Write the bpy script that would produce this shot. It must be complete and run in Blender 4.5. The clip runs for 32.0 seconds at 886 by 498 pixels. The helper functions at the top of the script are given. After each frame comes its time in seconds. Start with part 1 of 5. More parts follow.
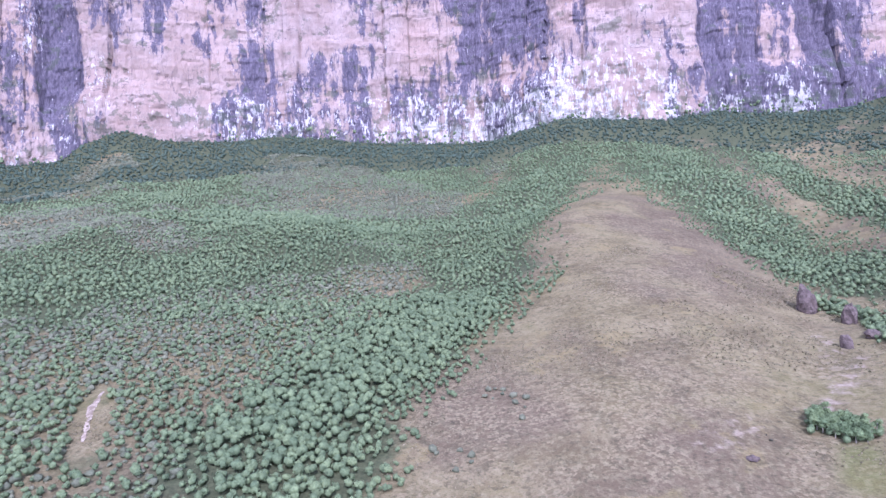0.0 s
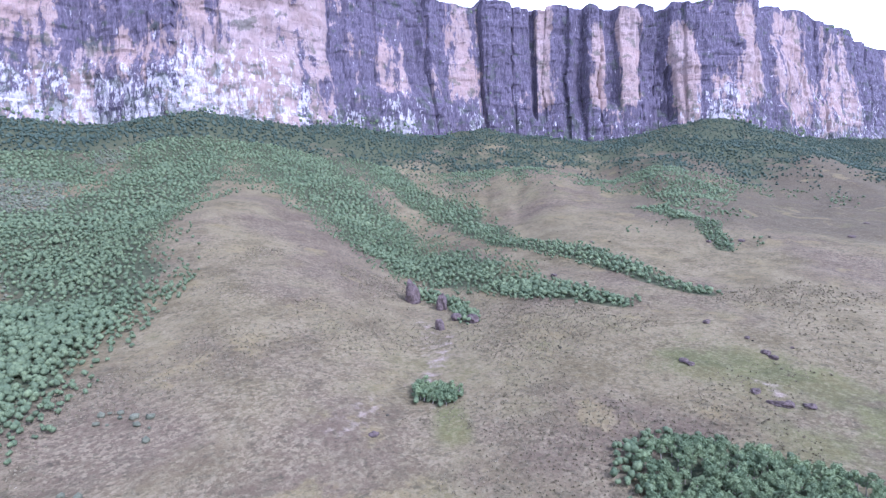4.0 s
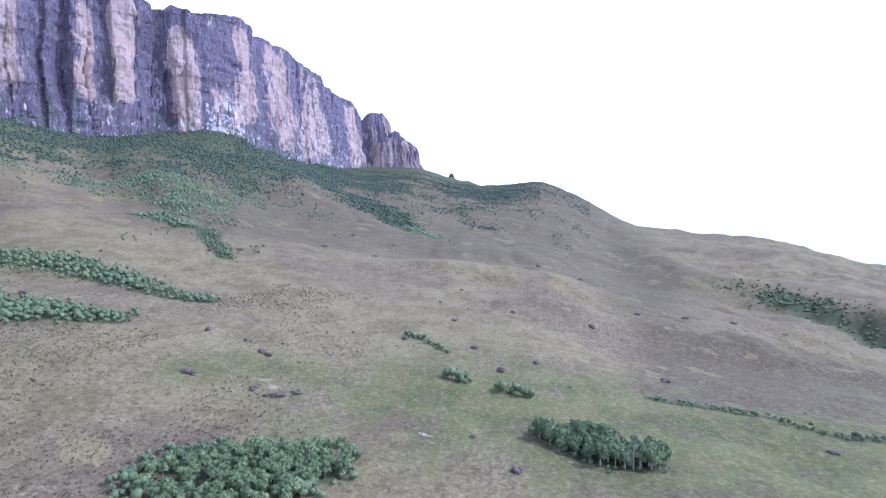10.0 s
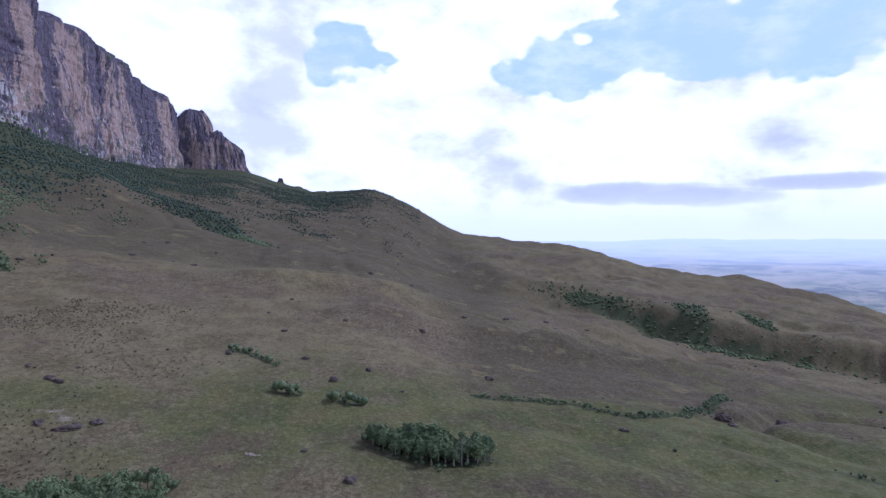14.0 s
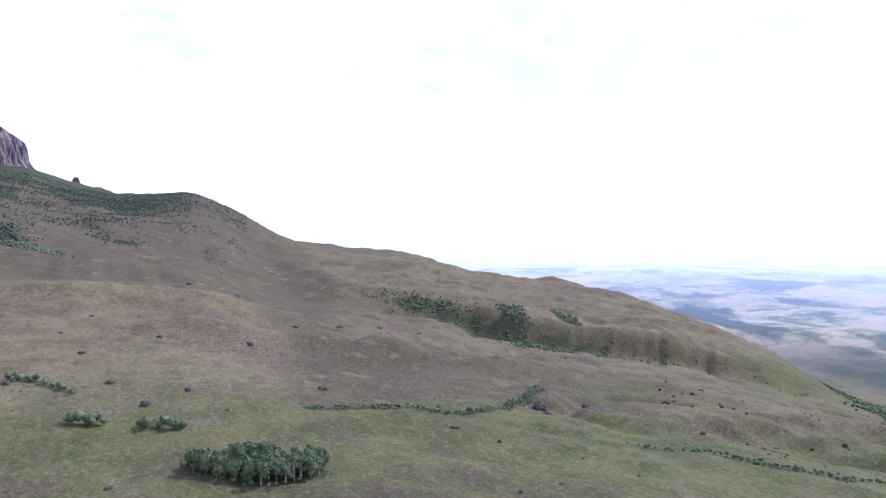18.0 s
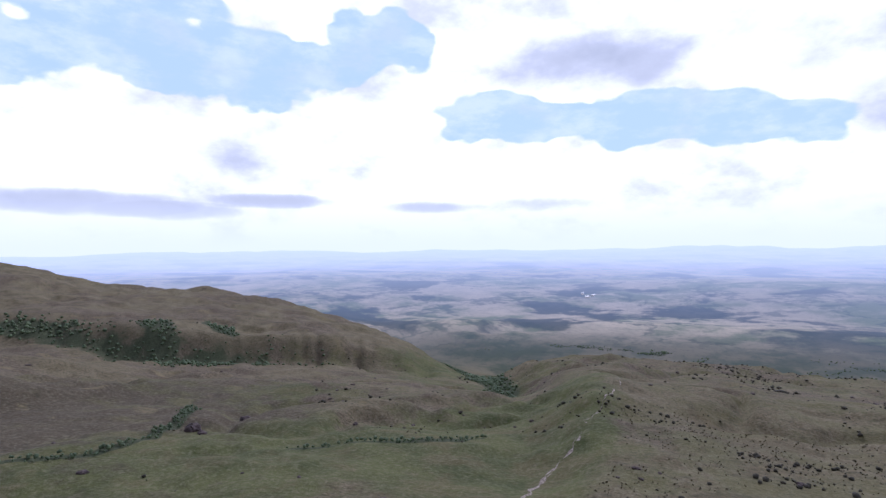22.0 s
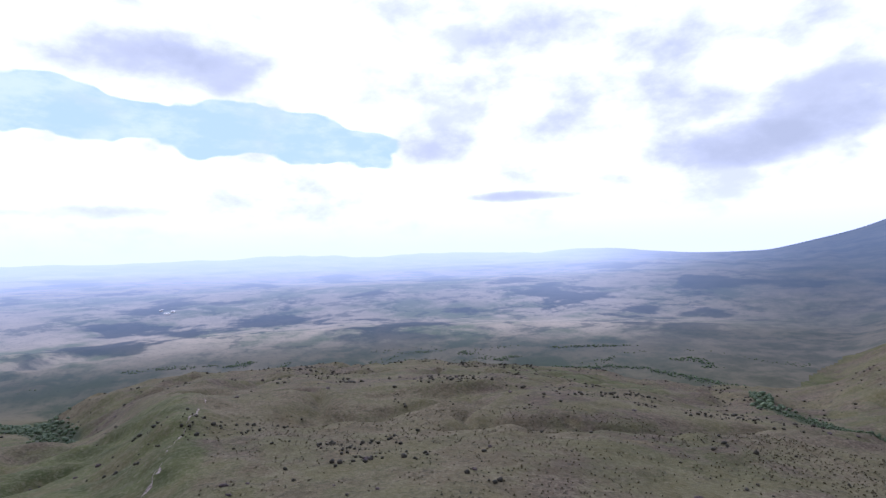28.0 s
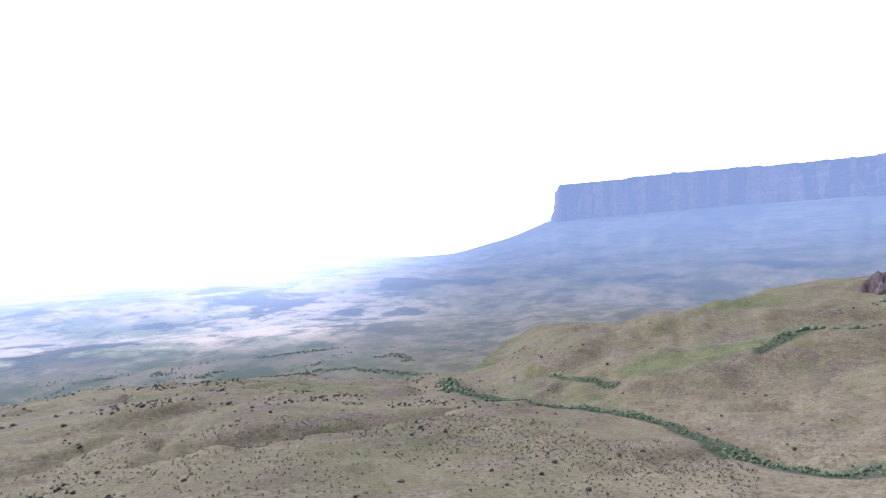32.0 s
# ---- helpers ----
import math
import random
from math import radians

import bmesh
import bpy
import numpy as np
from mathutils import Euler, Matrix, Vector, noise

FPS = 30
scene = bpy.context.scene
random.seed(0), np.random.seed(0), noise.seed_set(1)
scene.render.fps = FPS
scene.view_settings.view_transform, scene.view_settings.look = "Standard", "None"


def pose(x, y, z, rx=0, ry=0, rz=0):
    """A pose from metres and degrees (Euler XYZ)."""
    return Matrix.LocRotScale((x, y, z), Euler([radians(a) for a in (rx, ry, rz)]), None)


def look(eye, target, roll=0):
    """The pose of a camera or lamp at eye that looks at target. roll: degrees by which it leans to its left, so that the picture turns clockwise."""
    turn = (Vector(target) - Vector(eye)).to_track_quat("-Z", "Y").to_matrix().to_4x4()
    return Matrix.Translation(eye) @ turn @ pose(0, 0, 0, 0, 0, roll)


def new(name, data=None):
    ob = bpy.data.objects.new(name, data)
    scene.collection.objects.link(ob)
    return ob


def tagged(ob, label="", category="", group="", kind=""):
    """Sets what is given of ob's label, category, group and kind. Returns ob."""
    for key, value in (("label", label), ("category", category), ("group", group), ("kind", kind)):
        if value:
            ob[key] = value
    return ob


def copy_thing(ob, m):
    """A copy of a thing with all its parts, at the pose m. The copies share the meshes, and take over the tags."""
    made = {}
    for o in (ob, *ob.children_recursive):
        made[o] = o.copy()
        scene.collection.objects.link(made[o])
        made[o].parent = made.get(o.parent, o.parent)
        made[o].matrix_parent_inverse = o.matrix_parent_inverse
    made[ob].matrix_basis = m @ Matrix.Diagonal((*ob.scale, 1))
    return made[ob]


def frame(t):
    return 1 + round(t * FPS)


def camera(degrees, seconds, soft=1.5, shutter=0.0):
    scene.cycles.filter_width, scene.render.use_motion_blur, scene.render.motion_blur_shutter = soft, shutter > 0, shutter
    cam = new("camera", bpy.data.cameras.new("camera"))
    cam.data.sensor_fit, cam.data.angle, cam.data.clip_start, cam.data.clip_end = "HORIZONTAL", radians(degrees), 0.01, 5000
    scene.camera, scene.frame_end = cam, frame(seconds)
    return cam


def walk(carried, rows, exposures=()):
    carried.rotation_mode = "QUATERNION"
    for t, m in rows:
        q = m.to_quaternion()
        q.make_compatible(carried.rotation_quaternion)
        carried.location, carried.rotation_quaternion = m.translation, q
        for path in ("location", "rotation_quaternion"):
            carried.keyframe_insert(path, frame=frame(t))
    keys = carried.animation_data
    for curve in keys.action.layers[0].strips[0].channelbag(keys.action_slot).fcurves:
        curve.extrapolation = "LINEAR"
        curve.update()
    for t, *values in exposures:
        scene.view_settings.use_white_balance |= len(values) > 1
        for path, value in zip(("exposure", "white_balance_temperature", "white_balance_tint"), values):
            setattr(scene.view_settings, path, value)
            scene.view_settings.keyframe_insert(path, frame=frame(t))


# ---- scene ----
# camera: a drone hovering 90 m over the savanna, turning to its right on the spot
EYE = (0.0, 0.0, 90.0)
# seconds, yaw, pitch, roll in degrees
PATH = [
    (0.0, 0.00, -1.09, 2.32), (0.5, -3.12, -1.27, 2.21), (1.0, -8.00, -1.48, 2.12), (1.5, -14.23, -1.67, 2.04), (2.0, -19.03, -1.82, 1.96),
    (2.5, -23.77, -1.93, 1.86), (3.0, -27.42, -2.02, 1.71), (3.5, -31.82, -2.12, 1.51), (5.5, -50.91, -2.27, 1.23), (6.0, -55.63, -2.31, 0.97),
    (6.5, -59.65, -2.33, 0.77), (7.0, -63.06, -2.31, 0.62), (7.5, -66.08, -2.28, 0.51), (8.0, -69.96, -2.24, 0.39), (8.5, -74.06, -2.17, 0.28),
    (9.0, -78.04, -2.11, 0.18), (9.5, -81.68, -2.03, 0.11), (10.0, -85.12, -1.94, 0.07), (10.5, -88.65, -1.85, 0.03), (11.0, -92.59, -1.77, -0.02),
    (11.5, -96.06, -1.67, -0.07), (12.0, -99.37, -1.58, -0.11), (12.5, -101.35, -1.48, -0.13), (13.0, -101.95, -1.37, -0.14), (13.5, -102.24, -1.23, -0.14),
    (15.5, -103.43, -0.98, -0.10), (16.0, -105.86, -0.84, -0.07), (16.5, -109.30, -0.75, -0.04), (17.0, -113.09, -0.68, 0.01), (17.5, -116.58, -0.59, 0.07),
    (18.0, -119.58, -0.49, 0.14), (18.5, -122.56, -0.41, 0.21), (19.0, -126.30, -0.33, 0.26), (19.5, -131.31, -0.26, 0.31), (20.0, -136.42, -0.20, 0.35),
    (20.5, -140.67, -0.15, 0.40), (21.0, -144.81, -0.11, 0.47), (21.5, -149.27, -0.06, 0.54), (22.0, -154.05, -0.02, 0.63), (22.5, -158.67, 0.03, 0.72),
    (23.0, -162.94, 0.07, 0.82), (23.5, -166.82, 0.10, 0.89), (24.0, -170.32, 0.14, 0.97), (24.5, -173.69, 0.16, 1.04), (25.0, -177.42, 0.17, 1.14),
    (25.5, -181.34, 0.17, 1.26), (26.0, -184.93, 0.19, 1.41), (26.5, -188.14, 0.23, 1.58), (28.5, -196.46, 0.36, 1.77), (29.0, -196.81, 0.46, 1.87),
    (29.5, -197.08, 0.52, 1.91), (30.0, -197.24, 0.60, 1.94), (30.5, -197.92, 0.63, 2.01), (31.0, -203.55, 0.51, 2.12), (31.5, -213.91, 0.21, 2.26),
    (32.0, -224.96, -0.13, 2.39)]
cam = camera(77.5, 32.0, soft=1.4)
# the clip's automatic exposure: seconds, stops, kelvin, tint
EXPOSURES = [(0.0, 0.7, 5070, 34), (3.0, 0.6, 4980, 29), (6.0, 0.62, 4750, 29), (9.0, 0.62, 4750, 25), (11.0, 0.14, 4960, 23), (12.0, -0.4, 5060, 26),
             (13.0, -0.95, 5060, 26), (14.0, -0.95, 5060, 26), (15.5, 0.42, 5010, 23), (16.5, 0.38, 5170, 23), (18.0, -0.06, 5220, 26), (19.0, -0.33, 5220, 26),
             (20.0, -0.52, 5220, 26), (22.0, -0.94, 5320, 26), (26.0, -0.85, 5270, 26), (29.0, -0.85, 5270, 26), (30.0, -0.27, 5270, 26), (31.0, 0.28, 5320, 26),
             (32.0, 0.25, 5320, 26)]
walk(cam, [(t, pose(*EYE, 90 + pitch, roll, yaw)) for t, yaw, pitch, roll in PATH], EXPOSURES)
# ---------------------------------------------------------------- light
SUN_BEARING, SUN_HEIGHT = 172.0, 44.0
sun_data = bpy.data.lights.new("sun", "SUN")
sun_data.energy, sun_data.angle, sun_data.color = 3.4, radians(2.5), (1.0, 0.94, 0.86)
sun_lamp = new("sun", sun_data)
sun_dir = Vector((math.sin(radians(SUN_BEARING)) * math.cos(radians(SUN_HEIGHT)), math.cos(radians(SUN_BEARING)) * math.cos(radians(SUN_HEIGHT)), math.sin(radians(SUN_HEIGHT))))
sun_lamp.matrix_world = look(sun_dir * 900, (0, 0, 0))


class Tree:
    """Short hand for node trees."""

    def __init__(self, tree):
        self.t = tree
        tree.nodes.clear()

    def n(self, kind, **sets):
        node = self.t.nodes.new(kind)
        for key, value in sets.items():
            if key == "operation":
                node.operation = value
            elif key == "data_type":
                node.data_type = value
            elif key == "blend_type":
                node.blend_type = value
            elif key == "attribute_name":
                node.attribute_name = value
        return node

    def put(self, socket, value):
        if hasattr(value, "is_output"):
            self.t.links.new(value, socket)
        else:
            socket.default_value = value

    def math(self, op, a, b=0.0, c=0.0, clamp=False):
        node = self.n("ShaderNodeMath", operation=op)
        node.use_clamp = clamp
        for s, v in zip(node.inputs, (a, b, c)):
            self.put(s, v)
        return node.outputs[0]

    def vec(self, op, a, b=(0, 0, 0)):
        node = self.n("ShaderNodeVectorMath", operation=op)
        self.put(node.inputs[0], a)
        self.put(node.inputs[1], b)
        return node.outputs["Value"] if op in ("LENGTH", "DOT_PRODUCT") else node.outputs[0]

    def noise(self, vector, scale=1.0, detail=4.0, rough=0.55, distort=0.0):
        node = self.n("ShaderNodeTexNoise")
        self.put(node.inputs["Vector"], vector)
        node.inputs["Scale"].default_value, node.inputs["Detail"].default_value = scale, detail
        node.inputs["Roughness"].default_value, node.inputs["Distortion"].default_value = rough, distort
        return node.outputs[0]

    def voronoi(self, vector, scale=1.0):
        node = self.n("ShaderNodeTexVoronoi")
        self.put(node.inputs["Vector"], vector)
        node.inputs["Scale"].default_value = scale
        return node.outputs["Distance"], node.outputs["Color"]

    def ramp(self, value, lo, hi, a=0.0, b=1.0):
        node = self.n("ShaderNodeMapRange")
        node.interpolation_type = "SMOOTHSTEP"
        for s, v in zip(node.inputs, (value, lo, hi, a, b)):
            self.put(s, v)
        return node.outputs[0]

    def mix(self, fac, a, b, blend="MIX"):
        node = self.n("ShaderNodeMix", data_type="RGBA", blend_type=blend)
        self.put(node.inputs[0], fac)
        for s, v in ((node.inputs[6], a), (node.inputs[7], b)):
            self.put(s, (*v, 1) if isinstance(v, tuple) and len(v) == 3 else v)
        return node.outputs[2]

    def attr(self, name, out):
        return self.n("ShaderNodeAttribute", attribute_name=name).outputs[out]


world = bpy.data.worlds.new("sky")
scene.world = world
world.use_nodes = True
w = Tree(world.node_tree)
ray = w.n("ShaderNodeTexCoord").outputs["Generated"]
sep = w.n("ShaderNodeSeparateXYZ")
w.put(sep.inputs[0], ray)
# bearing in degrees, with the seam behind the second table mountain
turned = w.n("ShaderNodeVectorRotate")
turned.rotation_type = "Z_AXIS"
w.put(turned.inputs["Vector"], ray)
turned.inputs["Angle"].default_value = radians(110)
sep2 = w.n("ShaderNodeSeparateXYZ")
w.put(sep2.inputs[0], turned.outputs[0])
bearing_deg = w.math("ADD", w.math("MULTIPLY", w.math("ARCTAN2", sep2.outputs[0], sep2.outputs[1]), 57.2958), 110.0)
height_deg = w.math("MULTIPLY", w.math("ARCSINE", sep.outputs[2]), 57.2958)
plane = w.n("ShaderNodeCombineXYZ")
lift = w.math("ADD", w.math("ABSOLUTE", sep.outputs[2]), 0.10)
w.put(plane.inputs[0], w.math("DIVIDE", sep.outputs[0], lift))
w.put(plane.inputs[1], w.math("DIVIDE", sep.outputs[1], lift))
cloud_noise = w.noise(plane.outputs[0], 0.85, 8, 0.6, 0.3)
puff_cell = w.n("ShaderNodeTexVoronoi")
puff_cell.feature = "SMOOTH_F1"
w.put(puff_cell.inputs["Vector"], w.vec("MULTIPLY", ray, (1.0, 1.0, 1.5)))
puff_cell.inputs["Scale"].default_value, puff_cell.inputs["Detail"].default_value, puff_cell.inputs["Roughness"].default_value = 9.0, 2.5, 0.5
shape_noise = w.math("ADD", w.math("MULTIPLY", w.noise(w.vec("MULTIPLY", ray, (1.0, 1.0, 1.5)), 7.0, 8, 0.54), 0.52), w.math("MULTIPLY", puff_cell.outputs["Distance"], 0.58))


def spots(rows):
    """Soft ovals in the sky: bearing, height, half widths in degrees, weight."""
    total = 0.0
    for a, e, wa, we, k in rows:
        dx = w.math("DIVIDE", w.math("SUBTRACT", bearing_deg, a), wa)
        dy = w.math("DIVIDE", w.math("SUBTRACT", height_deg, e), we)
        d2 = w.math("ADD", w.math("MULTIPLY", dx, dx), w.math("MULTIPLY", dy, dy))
        total = w.math("ADD", total, w.math("MULTIPLY", w.math("SUBTRACT", 1.0, w.math("MINIMUM", d2, 1.0)), k))
    return total


GAPS = [(93, 17.5, 5.5, 4.2, 0.9), (115.5, 17, 9, 4.5, 1.1), (124, 22, 10, 4.5, 1.0), (134, 17, 13, 4.2, 1.2), (147, 20, 8, 4.5, 1.0),
        (159, 13, 11, 3.2, 1.2), (175, 11.8, 15, 3.4, 1.3), (188, 10.5, 6, 2.2, 0.8), (82, 11, 4, 3, 0.5)]
GREYS = [(168, 18.3, 12, 3.8, 1.2), (177, 16.6, 6, 3.0, 0.9), (194.6, 11.2, 6, 2.8, 1.3), (219, 16.5, 8, 5.5, 1.1), (222.6, 8.8, 9, 2.4, 1.7), (231.5, 11.4, 7, 3.4, 1.7), (234, 17, 7, 4.5, 1.0),
         (224.3, 15.6, 4, 2.4, -1.6), (122, 4.4, 9, 1.4, 2.2), (137, 4.9, 8, 0.8, 1.6), (152, 4.3, 7, 0.7, 1.4), (128, 3.8, 7, 1.0, 1.7), (204, 5.5, 8, 0.7, 1.6), (163, 4.5, 7, 0.9, 0.8),
         (208, 21, 11, 3.5, 0.9), (135, 9.5, 6, 3, 0.6), (212.3, 6.6, 4, 0.9, 0.9)]
gap_sum = spots(GAPS)
high = w.ramp(height_deg, 26.0, 50.0)
gap_level = w.math("ADD", w.math("ADD", gap_sum, w.math("MULTIPLY", w.math("SUBTRACT", shape_noise, 0.69), 2.7)),
                   w.math("MULTIPLY", high, w.math("MULTIPLY", w.math("SUBTRACT", cloud_noise, 0.45), 3.0)))
gap = w.math("MULTIPLY", w.math("MULTIPLY", w.ramp(gap_level, 0.50, 0.70), w.math("MAXIMUM", w.ramp(gap_sum, 0.02, 0.25), high)), w.ramp(w.noise(w.vec("MULTIPLY", ray, (1.0, 1.0, 2.4)), 11.0, 8, 0.6), 0.40, 0.66, 1.0, 0.68))
grey_level = w.math("ADD", spots(GREYS), w.math("MULTIPLY", w.math("SUBTRACT", w.noise(w.vec("MULTIPLY", ray, (1.0, 1.0, 1.8)), 6.5, 9, 0.58), 0.5), 4.2))
grey = w.math("MULTIPLY", w.ramp(grey_level, 0.10, 1.40), 0.82)
sky_tex = w.n("ShaderNodeTexSky")
sky_tex.sky_type = "NISHITA"
sky_tex.sun_disc = False
sky_tex.sun_elevation, sky_tex.sun_rotation = radians(SUN_HEIGHT), radians(SUN_BEARING)
sky_tex.altitude = 1500
blue = w.mix(0.85, w.vec("MULTIPLY", sky_tex.outputs[0], (0.14, 0.13, 0.12)), (1.20, 1.54, 1.76))
billow = w.noise(w.vec("MULTIPLY", ray, (1.0, 1.0, 1.8)), 5.0, 8, 0.56)
white = w.mix(w.ramp(billow, 0.50, 0.66), (2.2, 2.2, 2.25), (1.50, 1.54, 1.70))
cloud_colour = w.mix(grey, white, w.mix(w.ramp(grey_level, 1.0, 2.1), (1.11, 1.17, 1.21), (0.91, 0.97, 1.01)))
low = w.ramp(height_deg, 0.0, 6.0)
cloud_colour = w.mix(low, (1.75, 1.85, 2.05), cloud_colour)
# the heavy cloud base overhead
cloud_colour = w.mix(w.ramp(height_deg, 24.0, 42.0), cloud_colour, w.mix(cloud_noise, (0.26, 0.31, 0.42), (0.52, 0.58, 0.70)))
sky_colour = w.mix(w.math("MULTIPLY", gap, w.ramp(height_deg, 1.0, 7.0)), cloud_colour, blue)
back = w.n("ShaderNodeBackground")
w.put(back.inputs[0], sky_colour)
back.inputs[1].default_value = 1.0
w.t.links.new(back.outputs[0], w.n("ShaderNodeOutputWorld").inputs[0])
# ---------------------------------------------------------------- materials
def material(name):
    m = bpy.data.materials.new(name)
    m.use_nodes = True
    return m, Tree(m.node_tree)


def finish(t, colour, rough=0.9, height=None, bump=0.3, reach=1.0, spec=0.25):
    b = t.n("ShaderNodeBsdfPrincipled")
    t.put(b.inputs["Base Color"], colour)
    t.put(b.inputs["Roughness"], rough)
    b.inputs["Specular IOR Level"].default_value = spec
    if height is not None:
        k = t.n("ShaderNodeBump")
        k.inputs["Strength"].default_value, k.inputs["Distance"].default_value = bump, reach
        t.put(k.inputs["Height"], height)
        t.t.links.new(k.outputs[0], b.inputs["Normal"])
    t.t.links.new(b.outputs[0], t.n("ShaderNodeOutputMaterial").inputs[0])
    return b


def cover_colour(t, p):
    """Savanna colours from the ground's cover: woods, green grass, bare soil; clumps of pale tussocks between smooth tan grass."""
    cover = t.n("ShaderNodeSeparateColor")
    t.put(cover.inputs[0], t.attr("cover", "Color"))
    big = t.noise(p, 0.006, 5, 0.6)
    mid = t.noise(p, 0.032, 6, 0.62)
    other = t.noise(t.vec("ADD", p, (430.0, 170.0, 0.0)), 0.026, 6, 0.62)
    tuft = t.noise(p, 0.45, 4, 0.7)
    speck = t.noise(p, 1.6, 3, 0.65)
    cell, cell_colour = t.voronoi(p, 0.85)
    cc = t.n("ShaderNodeSeparateColor")
    t.put(cc.inputs[0], cell_colour)
    brown = t.mix(t.ramp(mid, 0.34, 0.66), (0.126, 0.102, 0.053), (0.202, 0.166, 0.092))
    brown = t.mix(t.ramp(big, 0.44, 0.60, 0.0, 0.7), brown, (0.112, 0.080, 0.060))
    clumps = t.math("MULTIPLY", t.ramp(other, 0.44, 0.58), t.ramp(cc.outputs[0], 0.3, 1.0, 0.0, 0.62))
    brown = t.mix(clumps, brown, (0.262, 0.214, 0.134))
    # dark heath tone that also carries the painted cloud shade
    heath = t.math("ADD", t.attr("heath", "Fac"), t.math("MULTIPLY", t.math("SUBTRACT", mid, 0.5), 1.0))
    brown = t.mix(t.ramp(heath, 0.15, 0.85, 0.0, 0.9), brown, t.mix(other, (0.068, 0.053, 0.035), (0.120, 0.096, 0.060)))
    tan = t.ramp(t.math("ADD", other, t.math("MULTIPLY", t.math("SUBTRACT", 0.5, mid), 0.4)), 0.42, 0.34, 0.0, 0.75)
    brown = t.mix(tan, brown, (0.206, 0.164, 0.082))
    green = t.mix(t.ramp(other, 0.36, 0.64), (0.070, 0.083, 0.028), (0.124, 0.129, 0.047))
    green = t.mix(t.ramp(mid, 0.50, 0.64, 0.0, 0.65), green, (0.142, 0.116, 0.055))
    wet = t.math("ADD", cover.outputs[1], t.math("MULTIPLY", t.math("SUBTRACT", mid, 0.5), 2.0))
    grass = t.mix(t.ramp(wet, 0.25, 0.80), brown, green)
    rough_share = t.ramp(wet, 0.30, 0.85, 1.0, 0.35)
    grass = t.mix(t.ramp(tuft, 0.42, 0.70, 0.0, 0.45), grass, t.mix(0.5, grass, (0.38, 0.34, 0.21)))
    grass = t.mix(t.ramp(speck, 0.48, 0.66, 0.0, 0.42), grass, t.mix(0.7, grass, (0.030, 0.030, 0.016)))
    spots_ = t.ramp(t.noise(t.vec("ADD", p, (90.0, 310.0, 0.0)), 0.11, 5, 0.68), 0.52, 0.64, 0.0, 0.42)
    grass = t.mix(t.math("MULTIPLY", spots_, rough_share), grass, t.mix(0.7, grass, (0.045, 0.045, 0.028)))
    spots2 = t.ramp(t.noise(t.vec("ADD", p, (15.0, 77.0, 0.0)), 0.34, 4, 0.62), 0.54, 0.63, 0.0, 0.62)
    grass = t.mix(t.math("MULTIPLY", spots2, rough_share), grass, t.mix(0.7, grass, (0.040, 0.040, 0.024)))
    light_spots = t.ramp(t.noise(t.vec("ADD", p, (210.0, 57.0, 0.0)), 0.22, 4, 0.65), 0.53, 0.64, 0.0, 0.28)
    grass = t.mix(light_spots, grass, t.mix(0.45, grass, (0.36, 0.31, 0.20)))
    wood = t.mix(t.ramp(tuft, 0.3, 0.7), (0.042, 0.054, 0.030), (0.085, 0.098, 0.052))
    edge = t.math("ADD", cover.outputs[0], t.math("MULTIPLY", t.math("SUBTRACT", mid, 0.5), 1.3))
    col = t.mix(t.ramp(edge, 0.32, 0.64, 0.0, 0.9), grass, wood)
    soil = t.mix(t.ramp(tuft, 0.3, 0.7), (0.21, 0.165, 0.125), (0.33, 0.275, 0.215))
    raw = t.math("ADD", cover.outputs[2], t.math("MULTIPLY", t.math("SUBTRACT", t.noise(p, 0.15, 4, 0.6), 0.5), 1.2))
    height = t.math("ADD", t.math("ADD", tuft, t.math("MULTIPLY", speck, 0.5)), t.math("MULTIPLY", t.math("SUBTRACT", 1.0, cell), 0.8))
    return t.mix(t.ramp(raw, 0.50, 0.75), col, soil), height


GROUND, t = material("savanna_ground")
pos = t.n("ShaderNodeNewGeometry").outputs["Position"]
col, rise_ = cover_colour(t, pos)
finish(t, col, 0.95, t.math("ADD", rise_, t.math("MULTIPLY", t.noise(pos, 0.09, 4, 0.6), 3.0)), 0.36, 0.8, 0.1)

FAR, t = material("hazy_far_plain")
far_xy = t.attr("far_xy", "Vector")
cover = t.n("ShaderNodeSeparateColor")
t.put(cover.inputs[0], t.attr("cover", "Color"))
fields = t.noise(far_xy, 0.0018, 7, 0.6, 0.2)
patch = t.noise(far_xy, 0.0060, 7, 0.66, 0.2)
region = t.noise(far_xy, 0.00034, 5, 0.55)
# dark masses: woods together with cloud shade painted into the plain's colour
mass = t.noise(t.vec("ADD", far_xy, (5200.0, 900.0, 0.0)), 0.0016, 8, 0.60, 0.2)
col = t.mix(t.ramp(fields, 0.42, 0.58), (0.215, 0.240, 0.120), (0.520, 0.435, 0.295))
pale_share = t.math("ADD", t.math("MULTIPLY", patch, 0.6), t.math("MULTIPLY", region, 0.4))
col = t.mix(t.ramp(pale_share, 0.45, 0.565, 0.0, 0.75), col, t.mix(fields, (0.58, 0.45, 0.30), (0.74, 0.63, 0.44)))
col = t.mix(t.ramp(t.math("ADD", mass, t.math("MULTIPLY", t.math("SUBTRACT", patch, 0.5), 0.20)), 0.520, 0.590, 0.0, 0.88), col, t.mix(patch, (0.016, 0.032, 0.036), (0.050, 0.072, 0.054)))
thread = t.math("ABSOLUTE", t.math("SUBTRACT", t.noise(far_xy, 0.0013, 6, 0.6, 0.2), 0.5))
col = t.mix(t.ramp(t.math("ADD", thread, t.math("MULTIPLY", t.math("SUBTRACT", patch, 0.5), 0.12)), 0.0, 0.020, 0.55, 0.0), col, (0.040, 0.060, 0.046))
